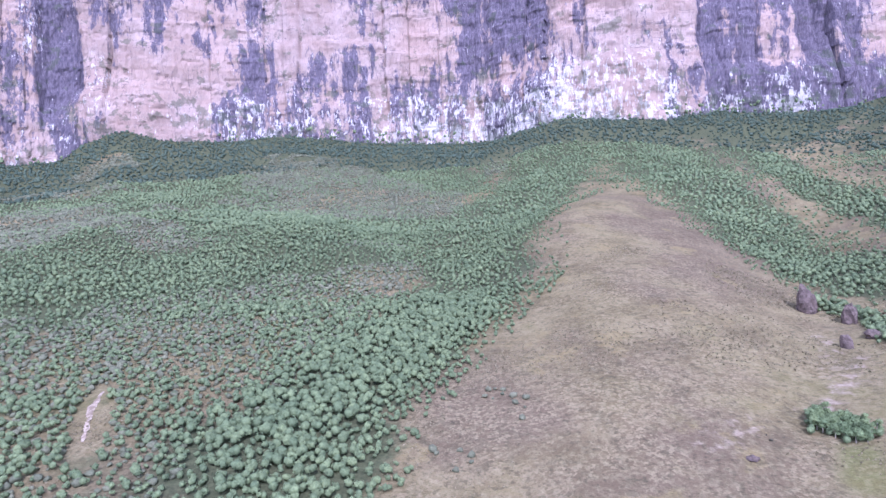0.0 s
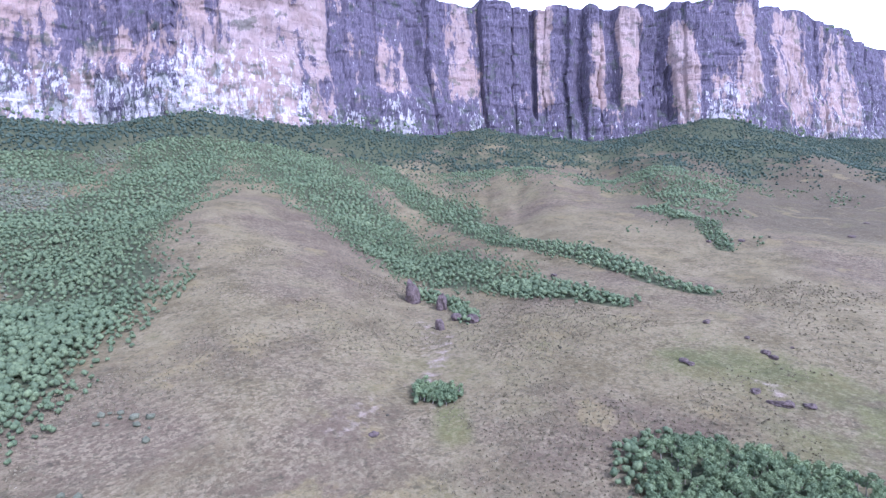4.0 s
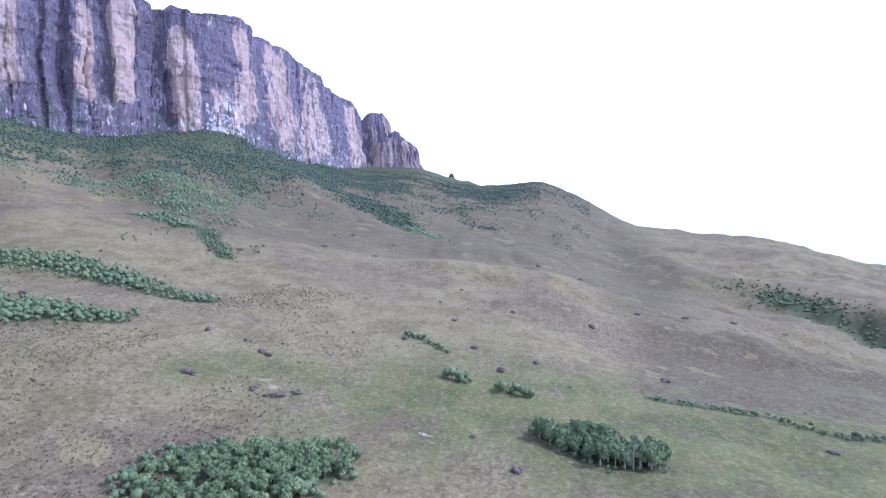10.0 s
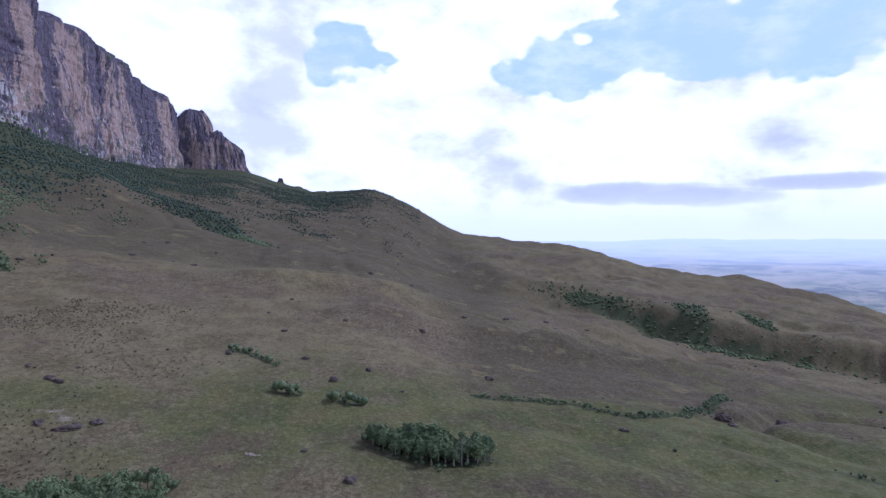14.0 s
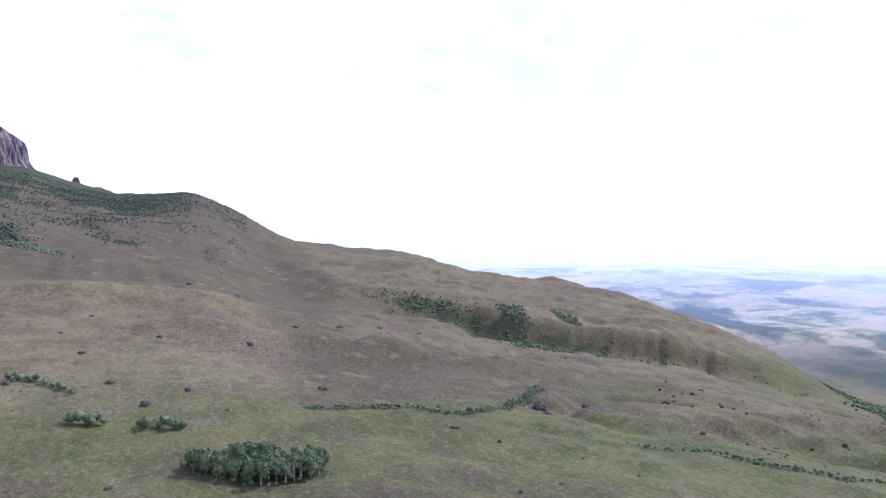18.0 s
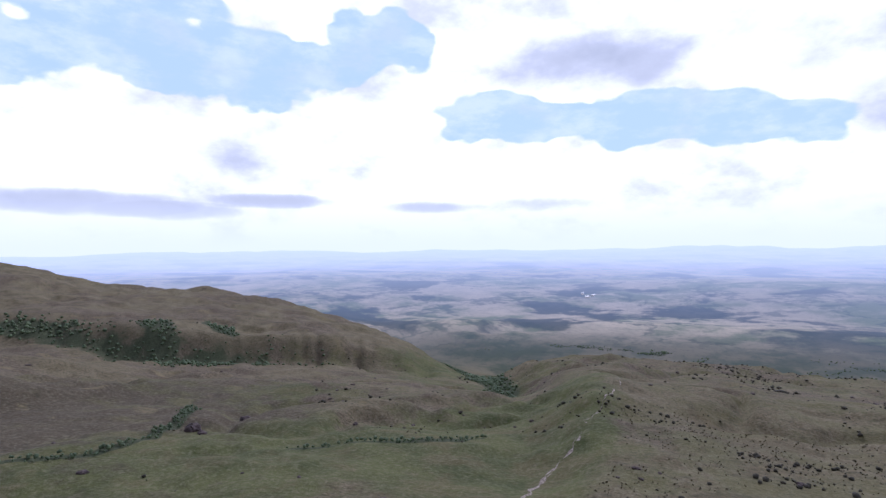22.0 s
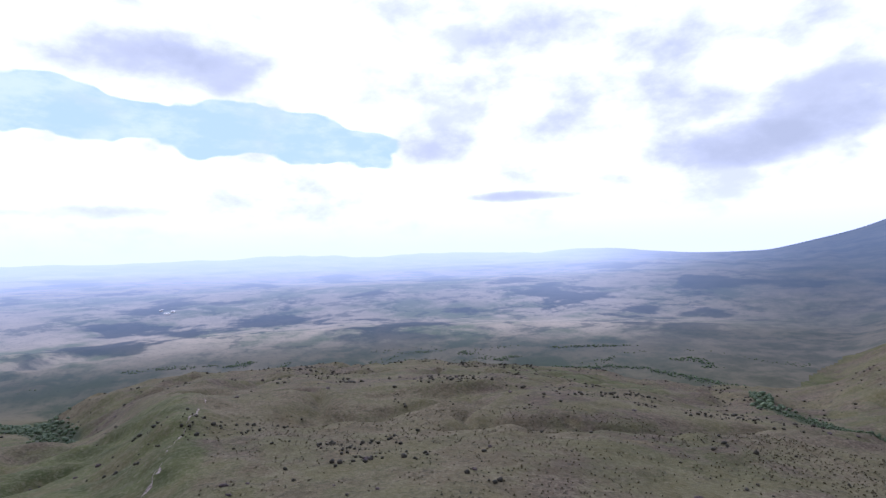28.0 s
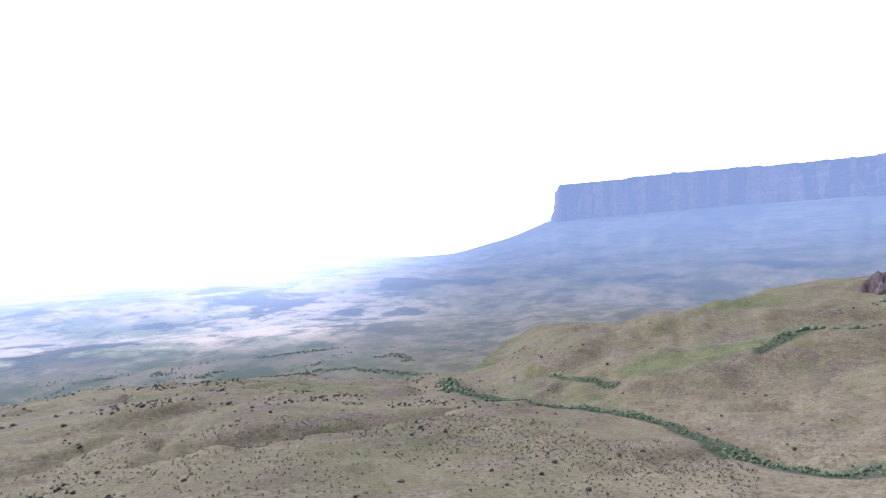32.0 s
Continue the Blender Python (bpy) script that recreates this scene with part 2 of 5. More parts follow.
edge = t.math("ADD", cover.outputs[0], t.math("MULTIPLY", t.math("SUBTRACT", patch, 0.5), 1.3))
col = t.mix(t.ramp(edge, 0.40, 0.75, 0.0, 0.9), col, (0.030, 0.046, 0.034))
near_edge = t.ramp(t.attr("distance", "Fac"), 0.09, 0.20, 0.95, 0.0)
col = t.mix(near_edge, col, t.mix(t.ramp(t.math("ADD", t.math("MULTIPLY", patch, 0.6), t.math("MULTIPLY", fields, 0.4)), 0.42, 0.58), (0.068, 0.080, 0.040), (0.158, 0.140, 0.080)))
speckle = t.noise(far_xy, 0.05, 5, 0.7)
col = t.mix(t.ramp(speckle, 0.52, 0.66, 0.0, 0.55), col, t.mix(0.6, col, (0.030, 0.036, 0.026)))
here = t.n("ShaderNodeNewGeometry").outputs["Position"]
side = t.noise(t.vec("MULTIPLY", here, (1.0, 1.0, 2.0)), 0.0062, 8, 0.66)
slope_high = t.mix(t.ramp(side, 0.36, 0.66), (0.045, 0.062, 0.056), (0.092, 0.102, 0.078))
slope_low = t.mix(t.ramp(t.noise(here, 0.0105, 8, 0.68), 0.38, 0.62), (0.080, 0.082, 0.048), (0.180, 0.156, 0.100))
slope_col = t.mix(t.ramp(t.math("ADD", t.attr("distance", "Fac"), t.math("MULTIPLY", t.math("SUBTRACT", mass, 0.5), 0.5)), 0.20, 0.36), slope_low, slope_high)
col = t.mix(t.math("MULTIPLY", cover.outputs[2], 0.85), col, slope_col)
b = finish(t, col, 1.0, None, spec=0.0)
# aerial haze painted as a glow, its share kept in the distance attribute
haze_glow = t.n("ShaderNodeEmission")
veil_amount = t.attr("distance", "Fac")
t.put(haze_glow.inputs[0], t.mix(cover.outputs[2], t.mix(t.ramp(veil_amount, 0.15, 0.86), (0.66, 0.84, 1.20), (1.46, 1.66, 2.06)), (0.46, 0.60, 0.86)))
haze_glow.inputs[1].default_value = 1.0
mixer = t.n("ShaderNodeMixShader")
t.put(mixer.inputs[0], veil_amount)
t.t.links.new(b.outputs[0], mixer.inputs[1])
t.t.links.new(haze_glow.outputs[0], mixer.inputs[2])
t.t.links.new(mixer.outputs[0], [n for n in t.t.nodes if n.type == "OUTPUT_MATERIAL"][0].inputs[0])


def rock_wall(name, veil=0.0):
    """Sandstone: pink and grey, bleached low down, with dark water stains that run down the face; veil: share of
    painted haze.
    """
    m, t = material(name)
    p = t.n("ShaderNodeNewGeometry").outputs["Position"]
    drip = t.vec("MULTIPLY", p, (1.0, 1.0, 0.30))
    run_v = t.vec("MULTIPLY", p, (1.0, 1.0, 0.13))
    band = t.vec("MULTIPLY", p, (0.22, 0.22, 1.0))
    warp = t.n("ShaderNodeTexNoise")
    t.put(warp.inputs["Vector"], p)
    warp.inputs["Scale"].default_value, warp.inputs["Detail"].default_value = 0.03, 4
    bent = t.vec("ADD", drip, t.vec("MULTIPLY", t.vec("SUBTRACT", warp.outputs["Color"], (0.5, 0.5, 0.5)), (26.0, 26.0, 14.0)))
    huge = t.noise(p, 0.0045, 4, 0.55)
    big = t.noise(bent, 0.017, 8, 0.64)
    run = t.noise(t.vec("ADD", run_v, t.vec("MULTIPLY", t.vec("SUBTRACT", warp.outputs["Color"], (0.5, 0.5, 0.5)), (9.0, 9.0, 4.0))), 0.060, 6, 0.66)
    grain = t.noise(drip, 0.22, 6, 0.7)
    layer = t.noise(band, 0.06, 5, 0.6)
    blot = t.noise(p, 0.014, 6, 0.65)
    fleck = t.noise(t.vec("MULTIPLY", p, (1.0, 1.0, 0.42)), 0.075, 6, 0.68)
    warm = t.mix(t.ramp(blot, 0.35, 0.65), (0.280, 0.205, 0.182), (0.360, 0.282, 0.264))
    warm = t.mix(t.ramp(huge, 0.42, 0.60, 0.0, 0.7), warm, (0.350, 0.252, 0.218))
    warm = t.mix(t.ramp(layer, 0.45, 0.7, 0.0, 0.45), warm, (0.36, 0.29, 0.27))
    warm = t.mix(t.ramp(grain, 0.50, 0.70, 0.0, 0.6), warm, t.mix(0.6, warm, (0.13, 0.10, 0.11)))
    level = t.math("ADD", t.attr("rise", "Fac"), t.math("MULTIPLY", t.math("SUBTRACT", t.noise(p, 0.009, 5, 0.62), 0.5), 0.7))
    foot_share = t.ramp(level, 0.02, 0.46, 1.0, 0.0)
    # dark lichen and water stains with ragged edges
    stain = t.math("ADD", t.math("MULTIPLY", big, 0.62), t.math("MULTIPLY", run, 0.38))
    stain = t.math("ADD", stain, t.math("MULTIPLY", t.attr("tone", "Fac"), 0.125))
    rim = t.ramp(t.math("ADD", t.attr("rise", "Fac"), t.math("MULTIPLY", t.math("SUBTRACT", big, 0.5), 0.6)), 0.80, 1.0, 0.0, 0.07)
    stain = t.math("ADD", stain, t.math("ADD", rim, t.math("ADD", t.math("MULTIPLY", t.math("SUBTRACT", grain, 0.5), 0.15), t.math("MULTIPLY", t.math("SUBTRACT", fleck, 0.5), 0.30))))
    stain = t.math("ADD", stain, t.math("MULTIPLY", foot_share, 0.034))
    dark = t.ramp(stain, 0.464, 0.516)
    col = t.mix(t.math("MULTIPLY", dark, 0.94), warm, t.mix(t.ramp(grain, 0.35, 0.65), (0.054, 0.049, 0.080), (0.146, 0.126, 0.166)))
    # bleached flakes, most of them low on the wall
    white_sum = t.math("ADD", t.math("ADD", t.math("MULTIPLY", fleck, 0.65), t.math("MULTIPLY", grain, 0.35)), t.math("ADD", t.math("MULTIPLY", foot_share, 0.045), t.math("MULTIPLY", t.attr("bleach", "Fac"), 0.084)))
    white_sum = t.math("ADD", white_sum, t.math("MULTIPLY", t.math("SUBTRACT", blot, 0.5), 0.18))
    pale = t.ramp(white_sum, 0.600, 0.655, 0.0, 0.88)
    col = t.mix(pale, col, t.mix(grain, (0.42, 0.39, 0.40), (0.60, 0.57, 0.57)))
    # beds of rock, cracks and moss
    bed = t.ramp(t.math("ABSOLUTE", t.math("SUBTRACT", t.noise(t.vec("MULTIPLY", p, (0.10, 0.10, 1.0)), 0.035, 3, 0.5), 0.5)), 0.0, 0.008, 0.6, 0.0)
    bed = t.math("MULTIPLY", bed, t.ramp(t.noise(t.vec("ADD", p, (333.0, 0.0, 91.0)), 0.018, 4, 0.6), 0.50, 0.58))
    crack = t.ramp(t.math("ABSOLUTE", t.math("SUBTRACT", t.noise(run_v, 0.03, 4, 0.55, 0.4), 0.5)), 0.0, 0.008, 0.6, 0.0)
    crack = t.math("MULTIPLY", crack, t.ramp(blot, 0.46, 0.54))
    col = t.mix(t.math("MAXIMUM", bed, crack), col, (0.05, 0.042, 0.055))
    moss = t.ramp(t.math("ADD", t.noise(p, 0.03, 5, 0.65), t.math("ADD", t.math("MULTIPLY", layer, 0.28), t.math("MULTIPLY", foot_share, 0.07))), 0.71, 0.78)
    col = t.mix(t.math("MULTIPLY", moss, 0.55), col, (0.062, 0.078, 0.050))
    # far rock only: haze painted as a muted tint and a blue glow
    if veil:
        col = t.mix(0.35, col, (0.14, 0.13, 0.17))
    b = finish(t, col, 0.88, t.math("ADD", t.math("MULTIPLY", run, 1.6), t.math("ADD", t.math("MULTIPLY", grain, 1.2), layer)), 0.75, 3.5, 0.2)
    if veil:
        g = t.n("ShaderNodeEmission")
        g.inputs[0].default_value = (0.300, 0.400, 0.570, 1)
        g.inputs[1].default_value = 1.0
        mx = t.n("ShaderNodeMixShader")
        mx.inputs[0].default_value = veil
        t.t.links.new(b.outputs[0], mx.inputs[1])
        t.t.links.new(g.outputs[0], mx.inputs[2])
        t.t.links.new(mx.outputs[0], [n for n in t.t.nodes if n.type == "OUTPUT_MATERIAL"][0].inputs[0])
    return m


CLIFF_ROCK = rock_wall("sandstone_cliff")
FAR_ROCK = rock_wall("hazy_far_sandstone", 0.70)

BOULDER, t = material("dark_boulder")
p_ = t.n("ShaderNodeNewGeometry").outputs["Position"]
g_ = t.noise(p_, 0.5, 6, 0.65)
col = t.mix(t.ramp(g_, 0.3, 0.7), (0.060, 0.046, 0.042), (0.155, 0.118, 0.106))
col = t.mix(t.ramp(t.noise(p_, 0.25, 4, 0.6), 0.55, 0.7, 0.0, 0.4), col, (0.18, 0.15, 0.14))
finish(t, col, 0.9, t.noise(p_, 1.2, 6, 0.65), 0.8, 0.6)
# ---------------------------------------------------------------- landform
# bearings run clockwise from +y, in degrees; distances and heights in metres
rng = np.random.default_rng(7)
LAT = rng.random((256, 256))


def vnoise(x, y):
    """Smooth value noise from 0 to 1."""
    xi, yi = np.floor(x).astype(int), np.floor(y).astype(int)
    fx, fy = x - xi, y - yi
    fx, fy = fx * fx * (3 - 2 * fx), fy * fy * (3 - 2 * fy)
    a, b = LAT[xi % 256, yi % 256], LAT[(xi + 1) % 256, yi % 256]
    c, d = LAT[xi % 256, (yi + 1) % 256], LAT[(xi + 1) % 256, (yi + 1) % 256]
    return (a * (1 - fx) + b * fx) * (1 - fy) + (c * (1 - fx) + d * fx) * fy


def fbm(x, y, size, octaves=4, gain=0.5):
    """Fractal noise from about -1 to 1; size: metres of the coarsest swell."""
    x, y = np.asarray(x, float), np.asarray(y, float)
    total, amp, norm = 0, 1.0, 0
    for i in range(octaves):
        s = 2 ** i / size
        total = total + amp * (2 * vnoise(x * s + 17.3 * i, y * s + 5.1 * i) - 1)
        norm += amp
        amp *= gain
    return total / norm


def step(a, b, x):
    t = np.clip((np.asarray(x, float) - a) / (b - a), 0, 1)
    return t * t * (3 - 2 * t)


# landform lines: bearing, distance, height
CLIFF_FOOT = [(-90, 2600, 388), (-60.3, 1900, 348), (-38.5, 1680, 316), (-34.5, 1670, 326), (-32.3, 1660, 390), (-29.9, 1610, 402), (-26.9, 1578, 374),
              (-22, 1557, 370), (-15.7, 1532, 390), (-10.5, 1510, 382), (-4.6, 1506, 366), (4, 1500, 362), (8.4, 1435, 374), (12.8, 1390, 378), (20.5, 1407, 366),
              (26, 1485, 378), (32.6, 1567, 365), (36.5, 1640, 376), (40.5, 1710, 396), (45.7, 1749, 376), (51.8, 1768, 351), (55.3, 1802, 366), (59, 1838, 400),
              (62.7, 1890, 414), (65.2, 1950, 404), (68.5, 2250, 396), (73.7, 2750, 408), (77.1, 3300, 465)]
RIDGE_CREST = [(82.8, 3300, 470), (85.8, 3250, 400), (89.6, 3100, 345), (92.4, 3040, 352), (93.6, 3000, 366), (95.4, 2960, 362), (96.2, 2920, 338), (99.4, 2700, 245), (104, 2400, 112),
               (114.7, 2100, 72), (121.8, 1900, 4), (131.9, 1700, -20), (140.8, 1500, -62), (146.4, 1350, -92), (152.9, 1150, -135),
               (156.4, 1050, -160)]
NEAR_CREST = [(158.6, 980, -150), (160, 920, -120), (161.2, 900, -100), (163, 920, -88), (172, 950, -84), (184, 950, -90), (199, 950, -98), (210, 930, -108), (218, 900, -116), (226, 880, -122), (228.6, 900, -118), (230.2, 900, -105),
              (232.2, 900, -92), (235.4, 930, -65), (237, 950, -58), (242.6, 1000, -48), (250, 1100, -30), (259, 1300, -8), (263.3, 1400, 8), (270, 1500, 40)]
HOLLOW = [(-90, 900, 100), (-60.3, 1000, 140), (-38.5, 900, 110), (-20.3, 900, 140), (-0, 850, 125), (14.3, 750, 125), (25.5, 750, 115), (33.8, 700, 70),
          (51, 800, 115), (68.5, 1000, 120), (82.8, 1200, 100), (94.2, 1300, 70), (103.4, 1100, -10), (115.8, 1000, -45), (126.9, 925, -75),
          (139.1, 955, -97), (146.2, 960, -112), (154.4, 950, -130), (160.5, 800, -120), (168.6, 420, -20), (183.9, 440, -28), (199.2, 440, -30),
          (214.4, 500, -48), (220.6, 600, -75), (224.7, 700, -85), (230.7, 560, -70), (241.9, 480, -54), (252, 370, -40), (261.2, 320, -28), (270, 350, -10)]
TERRACE = [(102.4, 1500, 25), (107.6, 1250, 20), (115.6, 1110, -12), (126.9, 965, -25), (139, 990, -50), (146.2, 1000, -80), (153.3, 1000, -116)]
PLAIN = -240.0
COMPRESS_FROM, COMPRESS = 2500.0, 700.0
EDGE = 4950.0


def true_range(r):
    """The distance that a point of the far plain stands for."""
    return np.where(r < COMPRESS_FROM, r, COMPRESS_FROM * np.exp((np.maximum(r, COMPRESS_FROM) - COMPRESS_FROM) / COMPRESS))


def soften(values, sigma):
    n = int(3 * sigma) + 1
    k = np.exp(-0.5 * (np.arange(-n, n + 1) / sigma) ** 2)
    return np.convolve(np.pad(values, n, mode="wrap"), k / k.sum(), mode="valid")


AZ = np.arange(-90, 270, 0.3)
RR = np.concatenate([np.geomspace(20, 150, 10), np.geomspace(160, 1400, 205), np.geomspace(1425, EDGE, 75)])


def line(rows, column, sigma=5.0):
    rows = np.array(rows, float)
    return soften(np.interp(AZ, rows[:, 0], rows[:, column]), sigma)


def landform():
    crest = CLIFF_FOOT + RIDGE_CREST + NEAR_CREST
    r3, z3 = line(crest, 1, 3), line(crest, 2, 3)
    r2, z2 = line(HOLLOW, 1, 6), line(HOLLOW, 2, 6)
    w = step(97, 104, AZ) * (1 - step(150, 154, AZ))
    rt, zt = line(TERRACE, 1), line(TERRACE, 2)
    r2b, z2b = r2 + (r3 - r2) * 0.5, z2 + (z3 - z2) * 0.47
    r2b, z2b = r2b * (1 - w) + np.clip(rt, r2 + 40, r3 - 40) * w, z2b * (1 - w) + zt * w
    cliff = 1 - step(74, 79, AZ)
    right = step(226, 236, AZ)
    plain_z = 90 - 330 * 2600 / true_range(2600.0)
    r4 = r3 + 250 * cliff + (1 - cliff) * 480
    z4 = cliff * (z3 + 40) + (1 - cliff) * ((1 - right) * (z3 - 120 - 45 * step(158, 168, AZ)) + right * (z3 - 95))
    z4 = np.maximum(z4, -235)
    r5 = np.maximum(r4 + 150, 2600)
    z5 = cliff * (z4 + 10) + (1 - cliff) * np.minimum(np.maximum(z4 - 30, PLAIN), plain_z)
    z = np.zeros((len(AZ), len(RR)))
    for i in range(len(AZ)):
        far = 90 - 330 * RR / true_range(RR)
        knots = [0, 160, r2[i], r2b[i], r3[i], r4[i], r5[i]]
        row = np.interp(RR, knots, [0, 0, z2[i], z2b[i], z3[i], z4[i], z5[i]])
        if cliff[i] < 1:
            m = step(2300, 3100, RR) * step(r5[i] - 150, r5[i] + 250, RR) * (1 - cliff[i])
            row = row * (1 - m) + far * m
        z[i] = row
    # rounding along the slope, less near the crest
    for _ in range(1):
        z[:, 1:-1] = 0.25 * z[:, :-2] + 0.5 * z[:, 1:-1] + 0.25 * z[:, 2:]
        z = 0.25 * np.roll(z, 1, 0) + 0.5 * z + 0.25 * np.roll(z, -1, 0)
    return z, r3


GRID_A, GRID_R = np.meshgrid(AZ, RR, indexing="ij")
GX, GY = GRID_R * np.sin(np.radians(GRID_A)), GRID_R * np.cos(np.radians(GRID_A))
GZ, CREST_R = landform()


def bump(bearing, distance, along, across, turn, height):
    """A rounded swell; turn: degrees of its long axis from the bearing."""
    global GZ
    a = math.radians(bearing)
    cx, cy = distance * math.sin(a), distance * math.cos(a)
    b = math.radians(bearing + turn)
    u = (GX - cx) * math.sin(b) + (GY - cy) * math.cos(b)
    v = (GX - cx) * math.cos(b) - (GY - cy) * math.sin(b)
    GZ = GZ + height * np.exp(-(u / along) ** 2 - (v / across) ** 2)


bump(15.4, 640, 170, 75, 12, 26)       # bare knoll
bump(20.4, 400, 130, 60, 10, 8)
bump(-14.2, 640, 150, 70, -10, 22)     # scrub hills beside the wooded gully
bump(-30.4, 800, 200, 90, 15, 22)
bump(3, 560, 200, 45, 6, -14)        # wooded gully
bump(31.7, 620, 160, 50, 5, -10)
bump(46.9, 900, 260, 60, -6, 14)       # spurs of the talus
bump(58.2, 1000, 300, 70, -10, 18)
bump(71.6, 1450, 350, 80, -14, 20)
bump(53.1, 1150, 300, 55, -6, -14)
bump(65.5, 1250, 300, 60, -10, -16)
bump(109.5, 640, 60, 120, 0, 9)        # low brown rise
bump(168.6, 360, 60, 26, -4, 9)        # green hillock by the trail
bump(164.6, 520, 120, 60, 10, 10)
bump(232.8, 850, 60, 50, 30, 7)       # cut hill across the stream
bump(244.9, 800, 150, 70, 60, 14)
bump(196.3, 560, 110, 120, 0, 9)
for row in ((243, 620, 150, 34, 70, 12), (251, 560, 170, 32, 65, 13), (257, 640, 180, 36, 60, 15), (262, 820, 220, 45, 60, 18), (247, 800, 160, 40, 75, 12),
            (236, 700, 120, 36, 70, 9), (238, 860, 90, 40, 60, 10), (230, 430, 90, 60, 40, 9), (212, 420, 120, 70, 60, 8), (176, 470, 60, 130, 0, 7),
            (172, 620, 40, 22, 0, 9), (181, 560, 34, 26, 10, 8), (155, 520, 70, 34, 60, 10), (148, 450, 80, 30, 70, 8), (140, 560, 110, 34, 75, 9),
            (131, 620, 120, 40, 80, 10), (119, 560, 130, 36, 85, 10), (104, 520, 140, 38, 85, 12), (92, 640, 200, 46, 80, 14), (111, 760, 170, 45, 85, 13)):
    bump(*row)
rough = fbm(GX, GY, 240, 5, 0.52)
fine = fbm(GX + 900, GY - 300, 70, 4, 0.55)
near_fade = step(100, 300, GRID_R)
far_fade = 1 - step(2200, 2900, GRID_R)
open_land = step(96, 120, GRID_A)
low_plain = step(158, 168, GRID_A) * (1 - step(224, 236, GRID_A)) * step(1.05, 1.45, GRID_R / CREST_R[:, None])
calm = 1 - 0.72 * low_plain - 0.7 * np.exp(-((GRID_A - 158) / 4) ** 2) * step(700, 850, GRID_R) * (1 - step(1500, 1900, GRID_R)) * (1 - low_plain)
GZ = GZ + (rough * (4 + 5 * open_land + 15 * step(350, 1300, GRID_R)) + fine * (1.3 + 1.8 * open_land + 4.0 * step(300, 1000, GRID_R))) * (0.35 + 0.65 * near_fade) * far_fade * calm
# creases and hummocks of the open grassland
crease = fbm(GX + 4000 + 40 * fine, GY + 40 * rough, 210, 4, 0.5)
GZ = GZ - 7.5 * np.exp(-(crease / 0.075) ** 2) * open_land * step(230, 380, GRID_R) * far_fade * calm
hump = fbm(GX - 2000, GY + 700, 46, 3, 0.5) + 0.5 * fbm(GX + 333, GY, 21, 2, 0.5)
GZ = GZ + 4.2 * np.maximum(hump, 0) * (0.35 + 0.65 * open_land) * step(170, 320, GRID_R) * far_fade * calm
# gullies that run down the talus and the folded hills
warp = fbm(GX, GY, 300, 3) * 40
gul = np.abs(fbm(GRID_A * 24 + warp, GRID_R * 0.12, 95, 2))
sides = np.maximum(1 - step(99, 108, GRID_A), 0.9 * step(226, 236, GRID_A))
GZ = GZ - 3.5 * np.exp(-(gul / 0.20) ** 2) * step(380, 900, GRID_R) * (1 - step(0.93, 1.0, GRID_R / CREST_R[:, None])) * sides * far_fade
# low scarps along the slopes
scarp = (GZ / 17 + 1.6 * fbm(GX, GY, 420, 4)) % 1.0
GZ = GZ + 4.6 * (scarp - step(0.0, 0.82, scarp)) * step(400, 800, GRID_R) * step(34, 52, GRID_A) * (1 - step(150, 160, GRID_A)) * (1 - step(0.94, 0.99, GRID_R / CREST_R[:, None])) * np.clip(0.55 + 1.6 * fbm(GX - 700, GY, 300, 3), 0, 1)
face = np.exp(-((GRID_R / line(TERRACE, 1)[:, None] - 0.985) / 0.07) ** 2) * step(112, 120, GRID_A) * (1 - step(154, 157, GRID_A))
gul2 = np.abs(fbm(GRID_A * 30 + warp * 0.3, GRID_R * 0.05, 60, 3))
GZ = GZ - (3 + 4 * step(132, 140, GRID_A)) * np.exp(-(gul2 / 0.30) ** 2) * face
# far hills of the plain, and the apron of the second table mountain
TR = true_range(GRID_R)
TX, TY = TR * np.sin(np.radians(GRID_A)), TR * np.cos(np.radians(GRID_A))
GZ = GZ + fbm(TX, TY, 5000, 4) * 90 * (GRID_R / TR) * step(2600, 3200, GRID_R) * (GRID_R / 3000) * step(85, 110, GRID_A)
APRON = [(-90, 3.0), (-60.3, 3.0), (102.4, -0.35), (199.2, -0.3), (209.3, -0.7), (216.5, -0.9), (225.9, -0.7), (232.3, 0.72), (236.9, 2.35), (250, 2.7), (263.2, 3.0), (270, 3.0)]
apron_el = line(APRON, 1, 3)[:, None]
TABLE_R = 4300.0
rise = step(205, 222, GRID_A) * np.clip((GRID_R - 2900) / (TABLE_R - 2900), 0, 1.1) ** 1.2
apron_z = 90 + 0 * GX + GRID_R * np.tan(np.radians(apron_el)) + (fbm(GX, GY, 300, 4) * 26 - 34 * np.exp(-(fbm(GRID_A * 30, GRID_R * 0.10, 80, 3) / 0.22) ** 2)) * np.clip((TABLE_R - GRID_R) / 600, 0, 1)
GZ = GZ * (1 - rise) + apron_z * rise


# broken rock along the saddle ridge
crest_band = np.exp(-((GRID_R / CREST_R[:, None] - 1) / 0.05) ** 2) * step(83, 87, GRID_A) * (1 - step(97, 102, GRID_A))
GZ = GZ + 17 * fbm(GRID_A * 55, GRID_R * 0.2, 46, 5, 0.65) * crest_band
# hills along the horizon beyond the plain
hills_el = -0.20 + 0.42 * fbm(GRID_A * 60, GRID_R * 0, 420, 4) + 0.10 * fbm(GRID_A * 60 + 900, GRID_R, 160, 4)
far_rise = step(3300, EDGE - 60, GRID_R) ** 1.3 * step(100, 125, GRID_A) * (1 - step(212, 224, GRID_A))
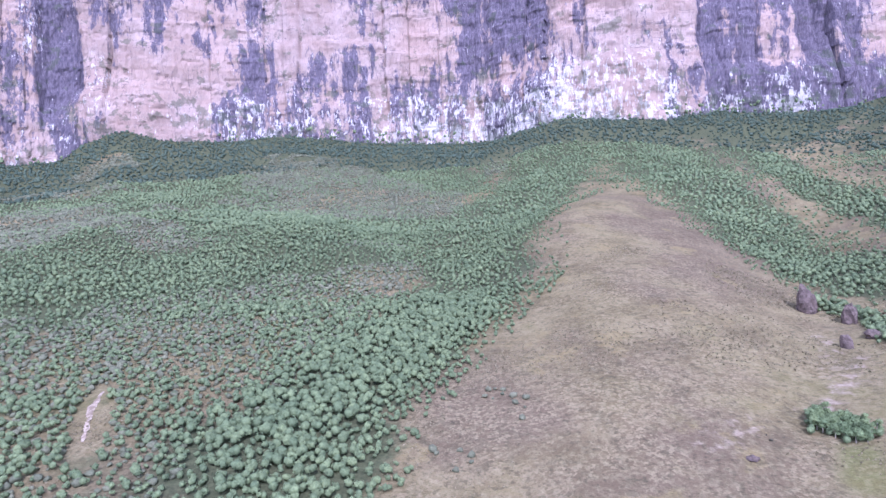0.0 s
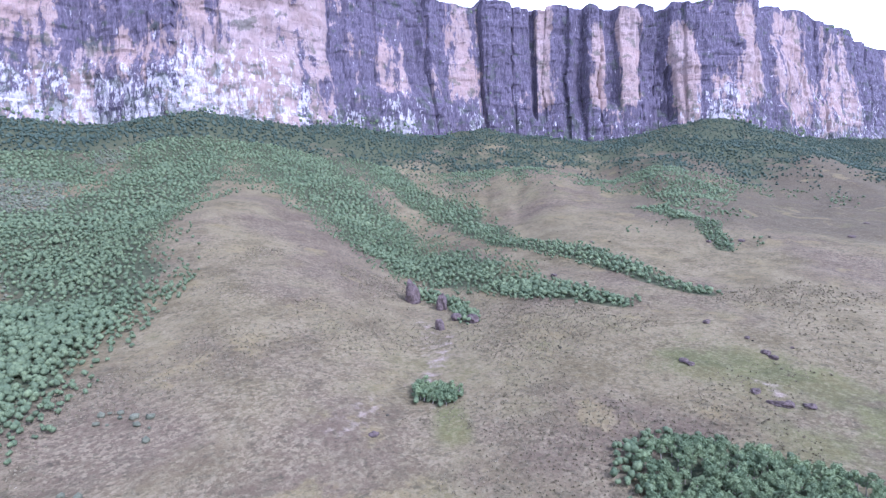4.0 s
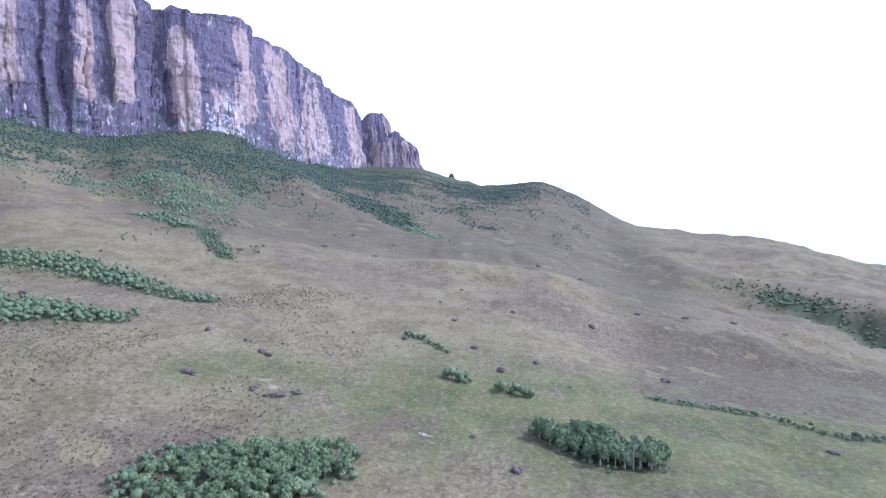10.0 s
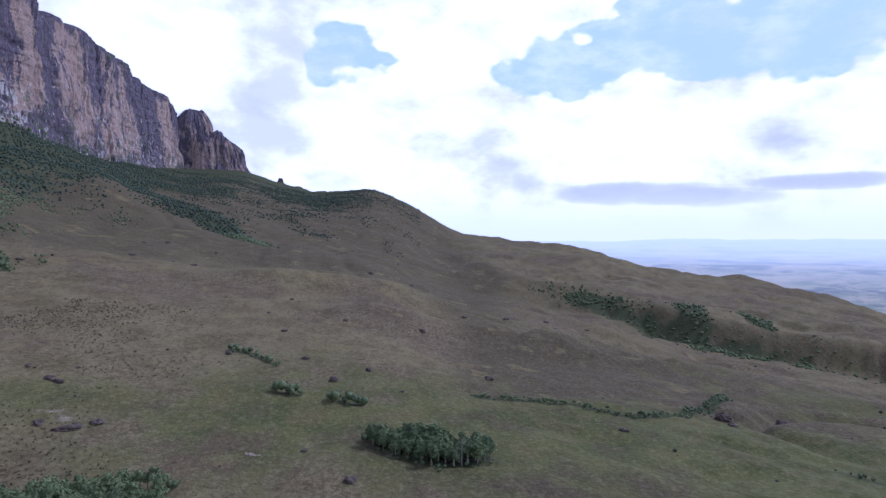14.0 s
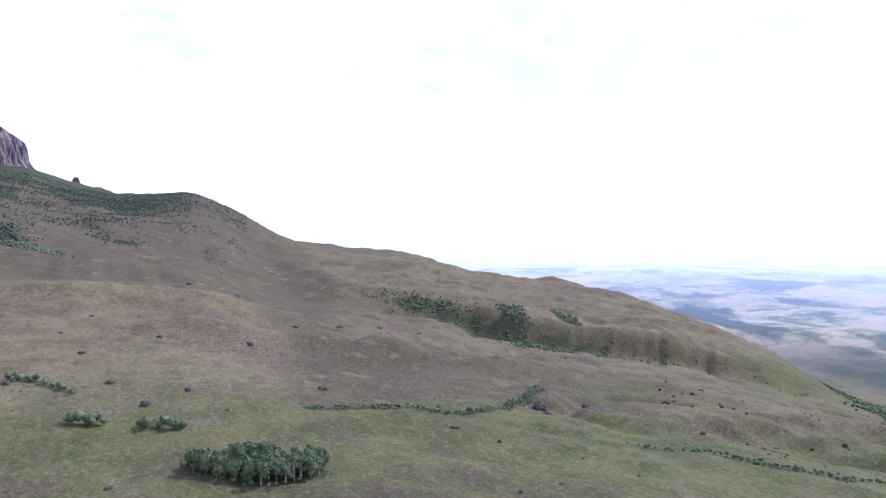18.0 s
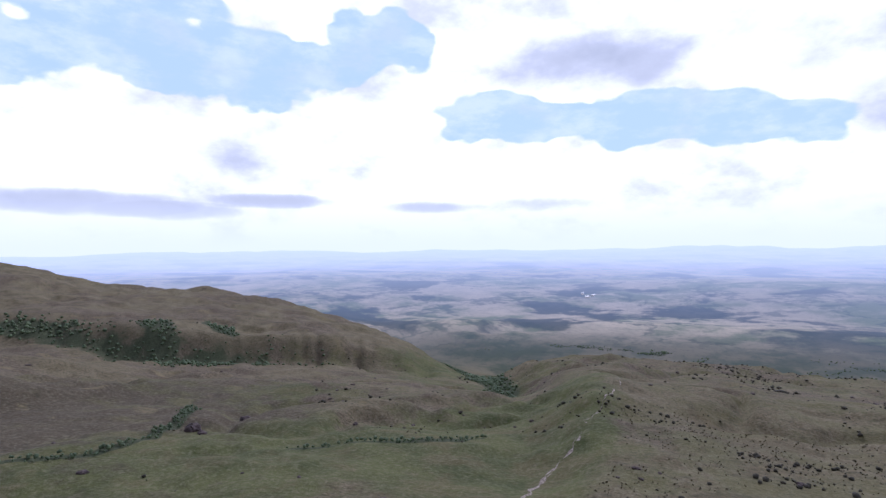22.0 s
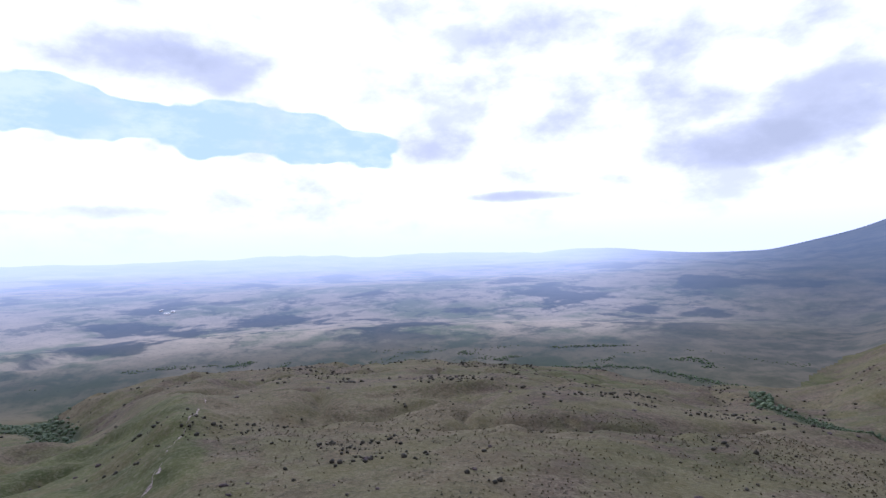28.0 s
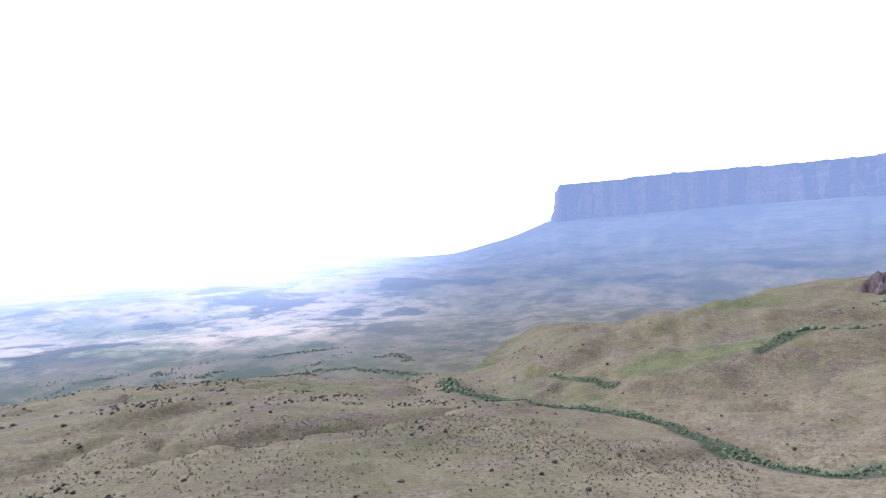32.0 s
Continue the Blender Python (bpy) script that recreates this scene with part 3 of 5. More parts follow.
GZ = GZ * (1 - far_rise) + (90 + GRID_R * np.tan(np.radians(hills_el))) * far_rise


def ground_at(x, y):
    """Height of the ground by its own grid."""
    x, y = np.asarray(x, float), np.asarray(y, float)
    r = np.clip(np.hypot(x, y), RR[0], RR[-1] - 1)
    a = (np.degrees(np.arctan2(x, y)) + 90) % 360 / 0.3
    i = np.floor(a).astype(int) % len(AZ)
    fa = a - np.floor(a)
    j = np.clip(np.searchsorted(RR, r) - 1, 0, len(RR) - 2)
    fr = (r - RR[j]) / (RR[j + 1] - RR[j])
    i2 = (i + 1) % len(AZ)
    return (GZ[i, j] * (1 - fr) + GZ[i, j + 1] * fr) * (1 - fa) + (GZ[i2, j] * (1 - fr) + GZ[i2, j + 1] * fr) * fa


def at(bearing, distance):
    a = math.radians(bearing)
    return distance * math.sin(a), distance * math.cos(a)
# ---------------------------------------------------------------- ground
def stroke(x, y, rows, fade=0.75):
    """1 inside a band that follows rows of bearing, distance, half width in metres; 0 outside."""
    best = np.zeros(np.shape(x))
    pts = [(*at(a, d), h) for a, d, h in rows]
    for (x0, y0, h0), (x1, y1, h1) in zip(pts, pts[1:] or pts):
        dx, dy = x1 - x0, y1 - y0
        k = np.clip(((x - x0) * dx + (y - y0) * dy) / max(dx * dx + dy * dy, 1e-6), 0, 1)
        d = np.hypot(x - x0 - k * dx, y - y0 - k * dy) / (h0 + (h1 - h0) * k)
        best = np.maximum(best, 1 - step(1 - fade, 1 + fade, d))
    return best


def bearing_of(x, y):
    return (np.degrees(np.arctan2(x, y)) + 90) % 360 - 90


WOODS = [
    [(12.9, 1159, 90), (4.5, 736, 75), (2.4, 431, 38), (-5.4, 316, 34), (-13.7, 251, 34), (-17.2, 200, 30), (-22.3, 150, 25)],
    [(20.4, 1134, 90), (25.9, 851, 75), (30.4, 656, 50), (35.4, 528, 45), (40.9, 470, 32), (46.9, 417, 16), (54.7, 385, 11)],
    [(29.2, 1170, 40), (38.1, 818, 28), (45.8, 562, 14), (54.1, 481, 12), (62.3, 420, 8)],
    [(56.5, 793, 14), (61.2, 690, 14), (63, 580, 10)],
    [(61.3, 1500, 110), (69.6, 1700, 60), (76.4, 1538, 60), (80.3, 1250, 40), (84.6, 1050, 20)],
    [(61.5, 198, 18), (62.5, 176, 17), (67, 200, 15), (73, 202, 9)],
    [(96.5, 237, 6), (101, 231, 12), (105.5, 231, 9)],
    [(34.6, 248, 6), (36.3, 246, 6)],
    [(126.1, 1035, 26), (127.4, 905, 20)], [(131.3, 1085, 18), (132.5, 1000, 14)], [(116.3, 1060, 30), (119.8, 1040, 12)],
    [(154.9, 1300, 25), (157.9, 1030, 22), (160.1, 780, 20), (160.7, 700, 16)],
    [(224.8, 779, 10), (224.7, 687, 9), (231, 542, 8), (236.7, 499, 7), (242.2, 479, 8), (247.4, 420, 8), (252.1, 366, 9), (257.4, 320, 14), (262.2, 325, 24)]]
WOODS += [
    [(105.6, 329, 3), (113.3, 330, 2.5), (121.3, 326, 3), (126, 358, 3), (130.1, 454, 6)],
    [(138.8, 323, 2.5), (146.9, 323, 4), (158, 348, 4)],
    [(206.6, 1546, 14), (214.8, 1578, 14), (223, 1413, 16)], [(193.8, 1388, 9), (191.5, 1675, 14)], [(206.3, 1858, 14), (219.5, 1956, 14)],
    [(247.8, 943, 10), (257.1, 861, 22), (263.2, 900, 60)], [(254.8, 588, 9), (261.1, 712, 14)], [(235.2, 626, 4), (241.9, 560, 5)],
    [(34.0, 428, 7), (35.6, 408, 8), (38.2, 385, 7), (39.6, 358, 6)], [(86.5, 299, 3), (87.5, 297, 3)], [(80.9, 368, 3), (82.8, 362, 3), (85.6, 344, 3)], [(91.6, 290, 2), (94.2, 282, 2)]]
GREENS = [
    [(77.6, 260, 60), (92.1, 280, 85), (107.5, 270, 90), (122.9, 300, 80), (138.1, 300, 95), (153.3, 330, 90), (161.5, 450, 60)],
    [(167.1, 350, 30), (164.6, 480, 60)], [(36.4, 236, 9), (37.2, 215, 9)], [(60, 300, 26), (70, 300, 26)], [(-25.3, 500, 200), (-10.1, 700, 120)],
    [(157, 215, 40), (163, 265, 36), (168, 315, 26)], [(153.3, 1000, 90), (163.6, 1300, 160)], [(246, 580, 40), (256, 640, 30)]]
BARES = [[(233.3, 880, 7), (236.8, 930, 5), (239.9, 960, 6)], [(98.9, 2850, 22), (100, 2800, 14)]]


def wood_cover(x, y):
    a, r = bearing_of(x, y), np.hypot(x, y)
    foot = np.interp(a, AZ, CREST_R)
    total = step(0.52, 0.92, r / foot + 0.22 * fbm(x, y, 170, 4) - 0.22 * step(28, 44, a) + 0.10 * step(56, 70, a)) * (1 - step(80, 97, a)) * (1 - step(0.99, 1.01, r / foot))
    slope = np.clip(0.60 + 1.0 * fbm(x, y, 150, 4), 0.1, 0.98) * (1 - step(-6, 2, a - np.interp(r, [150, 200, 251, 316, 431, 736, 1000], [-13, -9, -5, 0, 6, 9, 12]))) * step(110, 170, r) * (1 - 0.35 * np.exp(-((a + 33) / 9) ** 2 - ((r - 300) / 120) ** 2))
    total = np.maximum(total, slope * (1 - step(0.99, 1.01, r / foot)))
    streak = step(0.45, 0.85, r / foot + 0.12 * np.exp(-((a - 70) / 12) ** 2) + 0.35 * fbm(a * 26, r * 0.45, 90, 5, 0.6)) * step(28, 40, a) * (1 - step(90, 102, a))
    total = np.maximum(total, 0.64 * streak)
    face_r = np.interp(a, AZ, line(TERRACE, 1))
    total = np.maximum(total, 0.66 * np.exp(-((r / face_r - 0.955) / 0.045) ** 2) * step(110, 118, a) * (1 - step(130, 146, a)))
    creek = (1 - step(0.004, 0.06, np.abs(fbm(x + 900, y - 1500, 620, 4, 0.45)))) * np.clip(0.55 + 1.2 * fbm(x, y, 180, 3), 0, 1)
    copse = step(0.34, 0.46, fbm(x - 3300, y + 800, 260, 5, 0.58))
    total = np.maximum(total, np.maximum(0.7 * creek, 0.9 * copse) * step(150, 158, a) * (1 - step(222, 232, a)) * step(1150, 1450, r) * (1 - step(1700, 2000, r)))
    loose = np.minimum(0.05 * r, 34) * (1 - 0.6 * step(95, 105, a))
    xs, ys = x + loose * fbm(x, y, 110, 4, 0.6), y + loose * fbm(x + 700, y - 90, 110, 4, 0.6)
    for i, rows in enumerate(WOODS):
        total = np.maximum(total, stroke(x, y, rows) if i in (5, 6, 7) else stroke(xs, ys, rows, 0.9))
    return np.clip(total, 0, 1)


def green_cover(x, y):
    total = np.zeros(np.shape(x))
    for rows in GREENS:
        total = np.maximum(total, stroke(x, y, rows, 0.9))
    a = bearing_of(x, y)
    swell = np.clip(0.30 + 1.1 * fbm(x, y, 340, 4), 0, 0.8) * (0.35 + 0.65 * step(95, 130, a))
    swell = np.maximum(swell, 0.40 * step(222, 230, a))
    swell = swell * (1 - 0.75 * step(0.99, 1.06, np.hypot(x, y) / np.interp(a, AZ, line(TERRACE, 1))) * step(104, 112, a) * (1 - step(146, 152, a)))
    face_g = np.exp(-((np.hypot(x, y) / np.interp(a, AZ, line(TERRACE, 1)) - 0.955) / 0.04) ** 2) * step(110, 118, a) * (1 - step(146, 152, a))
    swell = np.maximum(swell, 0.5 * face_g)
    beyond_hill = step(156, 164, a) * (1 - step(224, 232, a)) * step(850, 1150, np.hypot(x, y) + 160 * fbm(x, y, 200, 4))
    swell = np.maximum(swell, np.clip(0.42 + 0.7 * fbm(x, y, 160, 4), 0.05, 0.8) * beyond_hill)
    d = np.hypot(x, y)
    meadow = 0.44 * step(158, 166, a) * (1 - step(238, 250, a)) + 0.34 * step(14, 26, a) * (1 - step(92, 104, a)) * (1 - step(340, 520, d))
    total = np.maximum(total, meadow * (1 + 0.5 * fbm(x + 60, y, 130, 4)))
    return np.clip(np.maximum(total * (0.62 + 0.13 * step(72, 90, a) + 0.25 * step(120, 140, a)), swell * step(300, 600, np.hypot(x, y))), 0, 1)


STONY = [[(33.8, 372, 8), (35.6, 330, 15), (36.0, 300, 17), (33.5, 262, 10)], [(28, 232, 14), (25, 215, 10)], [(66.5, 285, 10), (68.5, 266, 9)]]


def bare_cover(x, y):
    total = np.zeros(np.shape(x))
    for rows in STONY:
        total = np.maximum(total, 0.56 * stroke(x, y, rows, 0.9))
    for rows in BARES:
        total = np.maximum(total, stroke(x, y, rows, 0.5))
    return total


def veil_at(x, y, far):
    """Share of painted haze that stands in for the air before the far plain."""
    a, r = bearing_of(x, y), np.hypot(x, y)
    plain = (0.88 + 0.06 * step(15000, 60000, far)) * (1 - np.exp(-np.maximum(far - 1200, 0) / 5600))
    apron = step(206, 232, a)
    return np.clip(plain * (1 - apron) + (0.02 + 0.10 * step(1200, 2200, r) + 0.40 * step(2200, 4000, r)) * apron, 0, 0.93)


def sheet(name, keep, mat, label, category):
    na, nr = len(AZ), len(RR)
    i, j = np.meshgrid(np.arange(na), np.arange(nr - 1), indexing="ij")
    i2 = (i + 1) % na
    quads = np.stack([i * nr + j, i * nr + j + 1, i2 * nr + j + 1, i2 * nr + j], -1)[keep[:, :-1]]
    co = np.stack([GX, GY, GZ], -1).reshape(-1, 3)
    if name == "ground":
        co = np.vstack([co, [[0, 0, GZ[:, 0].mean()]]])
    used, inverse = np.unique(quads, return_inverse=True)
    faces = inverse.reshape(quads.shape).tolist()
    verts = co[used]
    if name == "ground":
        hub = len(verts)
        verts = np.vstack([verts, co[-1:]])
        ring = {int(k): n for n, k in enumerate(used) if k % nr == 0}
        faces += [[hub, ring[((q + 1) % na) * nr], ring[q * nr]][::-1] for q in range(na)]
    me = bpy.data.meshes.new(name)
    me.from_pydata(verts.tolist(), [], faces)
    me.update()
    x, y = verts[:, 0], verts[:, 1]
    r = np.hypot(x, y)
    k = true_range(r) / np.maximum(r, 1)
    grain = 24.6 * true_range(r) ** 0.6 / np.maximum(r, 1)
    far = me.attributes.new("far_xy", "FLOAT_VECTOR", "POINT")
    far.data.foreach_set("vector", np.stack([x * grain, y * grain, 0 * x], -1).ravel().astype(np.float32))
    # the distance attribute holds the painted haze share, not metres
    haze_share = me.attributes.new("distance", "FLOAT", "POINT")
    haze_share.data.foreach_set("value", veil_at(x, y, r * k).astype(np.float32))
    cov = me.attributes.new("cover", "FLOAT_COLOR", "POINT")
    wood = wood_cover(x, y)
    slope_woods = step(212, 236, bearing_of(x, y)) * step(2700, 3700, r) * np.clip(0.55 + 0.9 * fbm(x * 0.5, y, 420, 4), 0.35, 1)
    c = np.stack([np.maximum(wood, slope_woods), green_cover(x, y), step(206, 232, bearing_of(x, y)) * step(950, 1600, r) if name != "ground" else bare_cover(x, y), np.ones(len(x))], -1)
    cov.data.foreach_set("color", c.ravel().astype(np.float32))
    a = bearing_of(x, y)
    # dark heath, with cloud shade painted in at bearings 97 to 148
    dark = step(46, 64, a) * (1 - step(98, 112, a)) * step(450, 950, r) + 1.0 * (1 - 0.6 * step(450, 700, r) * step(100, 112, a)) * step(97, 108, a) * (1 - step(132, 148, a)) * (1 - step(1.0, 1.08, r / np.interp(a, AZ, line(TERRACE, 1)))) + (0.34 - 0.14 * step(180, 195, a)) * step(163, 172, a) * (1 - (1 - step(280, 370, r)) * (1 - step(172, 186, a))) * (1 - step(200, 214, a)) * (1 - step(620, 900, r))
    h = me.attributes.new("heath", "FLOAT", "POINT")
    h.data.foreach_set("value", np.clip(dark + 0.4 * fbm(x, y, 300, 3) * (dark > 0), 0, 1).astype(np.float32))
    me.polygons.foreach_set("use_smooth", np.ones(len(me.polygons), bool))
    me.materials.append(mat)
    if me.polygons[0].normal.z < 0:
        me.flip_normals()
    return tagged(new(name, me), label, category, kind="structure")


onto_plain = (step(138, 150, AZ) * (1 - step(224, 232, AZ)))[:, None]
beyond = GRID_R > np.where(GRID_A < 106, 4250, np.maximum(CREST_R + 250, 1900)[:, None] * (1 - onto_plain) + (CREST_R[:, None] + 190 + 60 * fbm(GX, GY, 160, 3)) * onto_plain)
sheet("ground", ~beyond, GROUND, "rolling brown and green grassland that climbs to the cliffs", "ground")
sheet("backdrop_plain", beyond, FAR, "hazy blue savanna plain with dark woods and painted cloud shade, far below", "backdrop")
# ---------------------------------------------------------------- cliffs
def part(name, me_or_bm, mat, parent=None, label=""):
    """Links a bmesh or mesh as one object under its thing."""
    me = me_or_bm
    if isinstance(me_or_bm, bmesh.types.BMesh):
        me = bpy.data.meshes.new(name)
        me_or_bm.to_mesh(me)
        me_or_bm.free()
    if mat is not None and not me.materials:
        me.materials.append(mat)
    ob = new(name, me)
    ob.parent = parent
    return tagged(ob, label) if label else ob


def columns(s, seed, widths, depth):
    """Rock columns along a wall: for each place s its offset outwards, its column's number and how far it is from the edge."""
    r = np.random.default_rng(seed)
    edges = [s.min() - 100]
    while edges[-1] < s.max() + 100:
        edges.append(edges[-1] + widths[0] + (widths[1] - widths[0]) * r.random() ** 1.8)
    edges = np.array(edges)
    k = np.clip(np.searchsorted(edges, s) - 1, 0, len(edges) - 2)
    u = (s - edges[k]) / (edges[k + 1] - edges[k])
    off = (r.uniform(-1, 1, len(edges)) * r.uniform(0.3, 1.5, len(edges)))[k]
    tilt = r.uniform(-1.3, 1.3, len(edges))[k]
    lobe = (np.clip(4 * u * (1 - u), 0, 1)) ** 0.3
    notch = (1.9 * r.random(len(edges)) ** 4)[k] * np.exp(-(np.minimum(u, 1 - u) * (edges[k + 1] - edges[k]) / (1.6 + np.max(depth) * 0.09)) ** 2)
    return depth * (off + tilt * (u - 0.5) + 0.7 * lobe - notch * np.clip((depth - 6) / 18, 0.2, 1)), k, u


def wall_mesh(name, px, py, out_x, out_y, s, foot, top, seed, rows, big, cap, broken=1.0, bearing=None):
    """A fluted rock wall along a line with a rough top; big: depth of its buttresses in metres."""
    n = len(s)
    v = np.linspace(0, 1, rows)[None, :]
    S, V = np.repeat(s[:, None], rows, 1), np.repeat(v, n, 0)
    Z0 = foot[:, None] + V * (top - foot)[:, None]
    shift = 20 * fbm(S * 0.35, Z0, 260, 3) + 6 * fbm(S * 0.5 + 90, Z0, 60, 3)
    d1, k1, u1 = columns(S + shift, seed, (34, 240), big)
    d2, k2, u2 = columns(S + shift * 0.8 + 5 * fbm(S, Z0, 60, 2), seed + 1, (20, 90), big * 0.22)
    d3, k3, u3 = columns(S + shift * 0.9 + 4 * fbm(S + 40, Z0, 30, 3), seed + 2, (6, 24), big * 0.05)
    r = np.random.default_rng(seed + 3)
    jag = r.uniform(-1, 1, 4000)
    crown = top + broken * (13 * jag[k1[:, -1]] + 5 * jag[k2[:, -1] + 700] + 2 * jag[k3[:, -1] + 1500] - 10 * (1 - np.clip(4 * u1[:, -1] * (1 - u1[:, -1]), 0, 1) ** 0.3))
    Z = foot[:, None] + V * (crown - foot)[:, None]
    ledge = 10 * (1 - step(0.26, 0.36, V + 0.12 * fbm(S, S * 0 + seed, 180, 3))) + 5 * (1 - step(0.62, 0.66, V + 0.1 * fbm(S + 700, S * 0, 120, 2)))
    lean = 26 * (1 - V) ** 1.5
    rough = 19 * fbm(S, Z * 0.7, 100, 6, 0.6) + 3.0 * fbm(S * 1.6 + 300, Z * 0.6, 16, 3)
    strata = 1.6 * np.sign(fbm(S * 0.15, Z * 1.0, 18, 2)) * (0.4 + 0.6 * vnoise(S / 60, Z / 40))
    fade = 0.45 + 0.55 * step(-0.25, 0.15, fbm(S * 0.4 + 50, Z * 0.7, 150, 3))
    panel = 0.5 + 0.5 * step(-0.25, 0.2, fbm(S * 0.6 + 777, Z * 0.5, 190, 3))
    D = d1 * panel * (0.65 + 0.35 * step(0.05, 0.5, V)) + d2 * fade * (1 - 0.4 * (V < 0.28)) + d3 + ledge + lean + rough + strata
    if bearing is not None:
        D = D - 24 * marks(RECESS, bearing[:, None], V, 0.5)
    X, Y = px[:, None] + out_x[:, None] * D, py[:, None] + out_y[:, None] * D
    # the top runs back from the edge
    CX, CY, CZ = [X], [Y], [Z]
    for back, fall in cap:
        b = D[:, -1:] - back
        CX.append(px[:, None] + out_x[:, None] * b)
        CY.append(py[:, None] + out_y[:, None] * b)
        CZ.append(crown[:, None] + fall + 3 * fbm(CX[-1], CY[-1], 40, 3))
    X, Y, Z = np.hstack(CX), np.hstack(CY), np.hstack(CZ)
    tone = jag[k1 + 2200] + 0.7 * jag[k2 + 2900]
    tone = np.hstack([tone] + [tone[:, -1:]] * len(cap))
    rise = np.hstack([V] + [V[:, -1:]] * len(cap))
    bleach = np.zeros(rise.shape)
    if bearing is not None:
        tone = 0.35 * tone + 0.30 * step(22, 34, bearing)[:, None] + marks(STAINED, bearing[:, None], rise) - marks(CLEAN, bearing[:, None], rise)
        bleach = marks(BLEACHED, bearing[:, None], rise)
    return np.stack([X, Y, Z], -1), k1[:, 0], np.stack([tone, rise, bleach], -1)


def strips(co, cuts, tone):
    """Meshes of a wall's grid, cut at those columns."""
    made = []
    for a, b in zip(cuts, cuts[1:]):
        block = co[a:b + 1]
        n, m = block.shape[:2]
        idx = np.arange(n * m).reshape(n, m)
        q = np.stack([idx[:-1, :-1], idx[1:, :-1], idx[1:, 1:], idx[:-1, 1:]], -1).reshape(-1, 4)
        me = bpy.data.meshes.new("buttress")
        me.from_pydata(block.reshape(-1, 3).tolist(), [], q.tolist())
        me.update()
        kept = me.attributes.new("tone", "FLOAT", "POINT")
        kept.data.foreach_set("value", tone[a:b + 1, :, 0].ravel().astype(np.float32))
        height = me.attributes.new("rise", "FLOAT", "POINT")
        height.data.foreach_set("value", tone[a:b + 1, :, 1].ravel().astype(np.float32))
        white = me.attributes.new("bleach", "FLOAT", "POINT")
        white.data.foreach_set("value", tone[a:b + 1, :, 2].ravel().astype(np.float32))
        made.append(me)
    return made


# marks of the rock face: bearing, half width in degrees, lowest and highest share of the wall, weight
RECESS = [(-34.0, 1.3, 0.25, 1.1, 1), (26.0, 0.94, 0.01, 1.1, 0.5), (33.8, 0.9, 0.34, 1.1, 1.3), (46.1, 0.32, 0.21, 1.1, 1.0), (50.6, 0.5, 0.2, 1.1, 0.9), (53.7, 0.51, 0.28, 1.1, 0.9),
          (57.6, 1.09, 0.01, 1.1, 1.5), (66.5, 0.69, 0.01, 1.1, 1.0), (73.9, 0.7, 0.1, 1.1, 0.8)]
STAINED = [(-34.0, 1.3, 0.25, 1.1, 1), (6.4, 4.59, 0.44, 1.1, 0.9), (26.0, 0.94, 0.01, 1.1, 0.7), (-10.0, 2.26, -0.01, 0.63, 0.5), (33.8, 0.9, 0.30, 1.1, 1.3), (28.4, 1.37, 0.23, 1.1, 0.7),
           (35.7, 1.48, 0.23, 0.71, 0.5), (41.9, 1.21, 0.52, 1.1, 0.8), (44.4, 1.3, 0.35, 1.1, 0.6), (46.1, 0.32, 0.21, 1.1, 1.2), (49.7, 1.42, 0.23, 1.1, 0.9), (53.7, 0.51, 0.28, 0.98, 1.1),
           (57.6, 1.09, 0.01, 0.98, 1.5), (62.6, 1.59, 0.49, 0.97, 0.8), (66.5, 0.69, 0.01, 1.1, 1.2), (70.0, 0.63, 0.49, 1.02, 0.6), (73.9, 0.84, 0.1, 1.04, 1.1), (48, 14, -0.1, 0.26, 0.55)]
CLEAN = [(47.2, 0.8, 0.27, 1.1, 1.1), (52.2, 0.87, 0.28, 0.91, 1), (55.3, 1.08, 0.28, 0.88, 1), (59.9, 1.07, 0.03, 0.91, 1.2), (65.0, 0.81, 0.22, 0.94, 1), (68.5, 0.92, 0.09, 1.03, 0.9),
         (71.8, 1.08, 0.12, 0.99, 1), (75.7, 0.69, 0.04, 0.94, 1), (38.9, 1.2, 0.3, 1.1, 0.9), (31.4, 1.26, 0.23, 0.59, 0.7), (19.2, 1.7, 0.39, 1.1, 0.9), (24.0, 1.44, 0.32, 1.1, 1.1),
         (19.6, 4.55, 0.0, 0.4, 0.9), (-26.1, 4.22, -0.02, 0.54, 1.3), (-15.5, 8.04, 0.59, 1.1, 1), (-17.0, 4.78, 0.03, 0.59, 0.4), (-1.1, 2.91, 0.42, 1.1, 0.7), (-31.2, 1.06, 0.15, 0.65, 0.9)]
BLEACHED = [(2.5, 10.37, -0.1, 0.34, 1), (16.1, 5.36, -0.1, 0.42, 1), (-36.0, 0.86, 0.52, 1.1, 0.8), (-31.1, 0.86, 0.15, 0.54, 0.8), (-17.1, 4.78, -0.1, 0.33, 0.7), (27.1, 6.19, -0.1, 0.14, 0.5),
            (-36.5, 1.88, -0.1, 0.05, 0.8), (31.4, 1.16, -0.1, 0.3, 0.6), (40.2, 0.99, 0.04, 0.21, 1), (63.0, 2.32, -0.1, 0.34, 0.8), (72.6, 3.82, -0.1, 0.64, 0.5)]


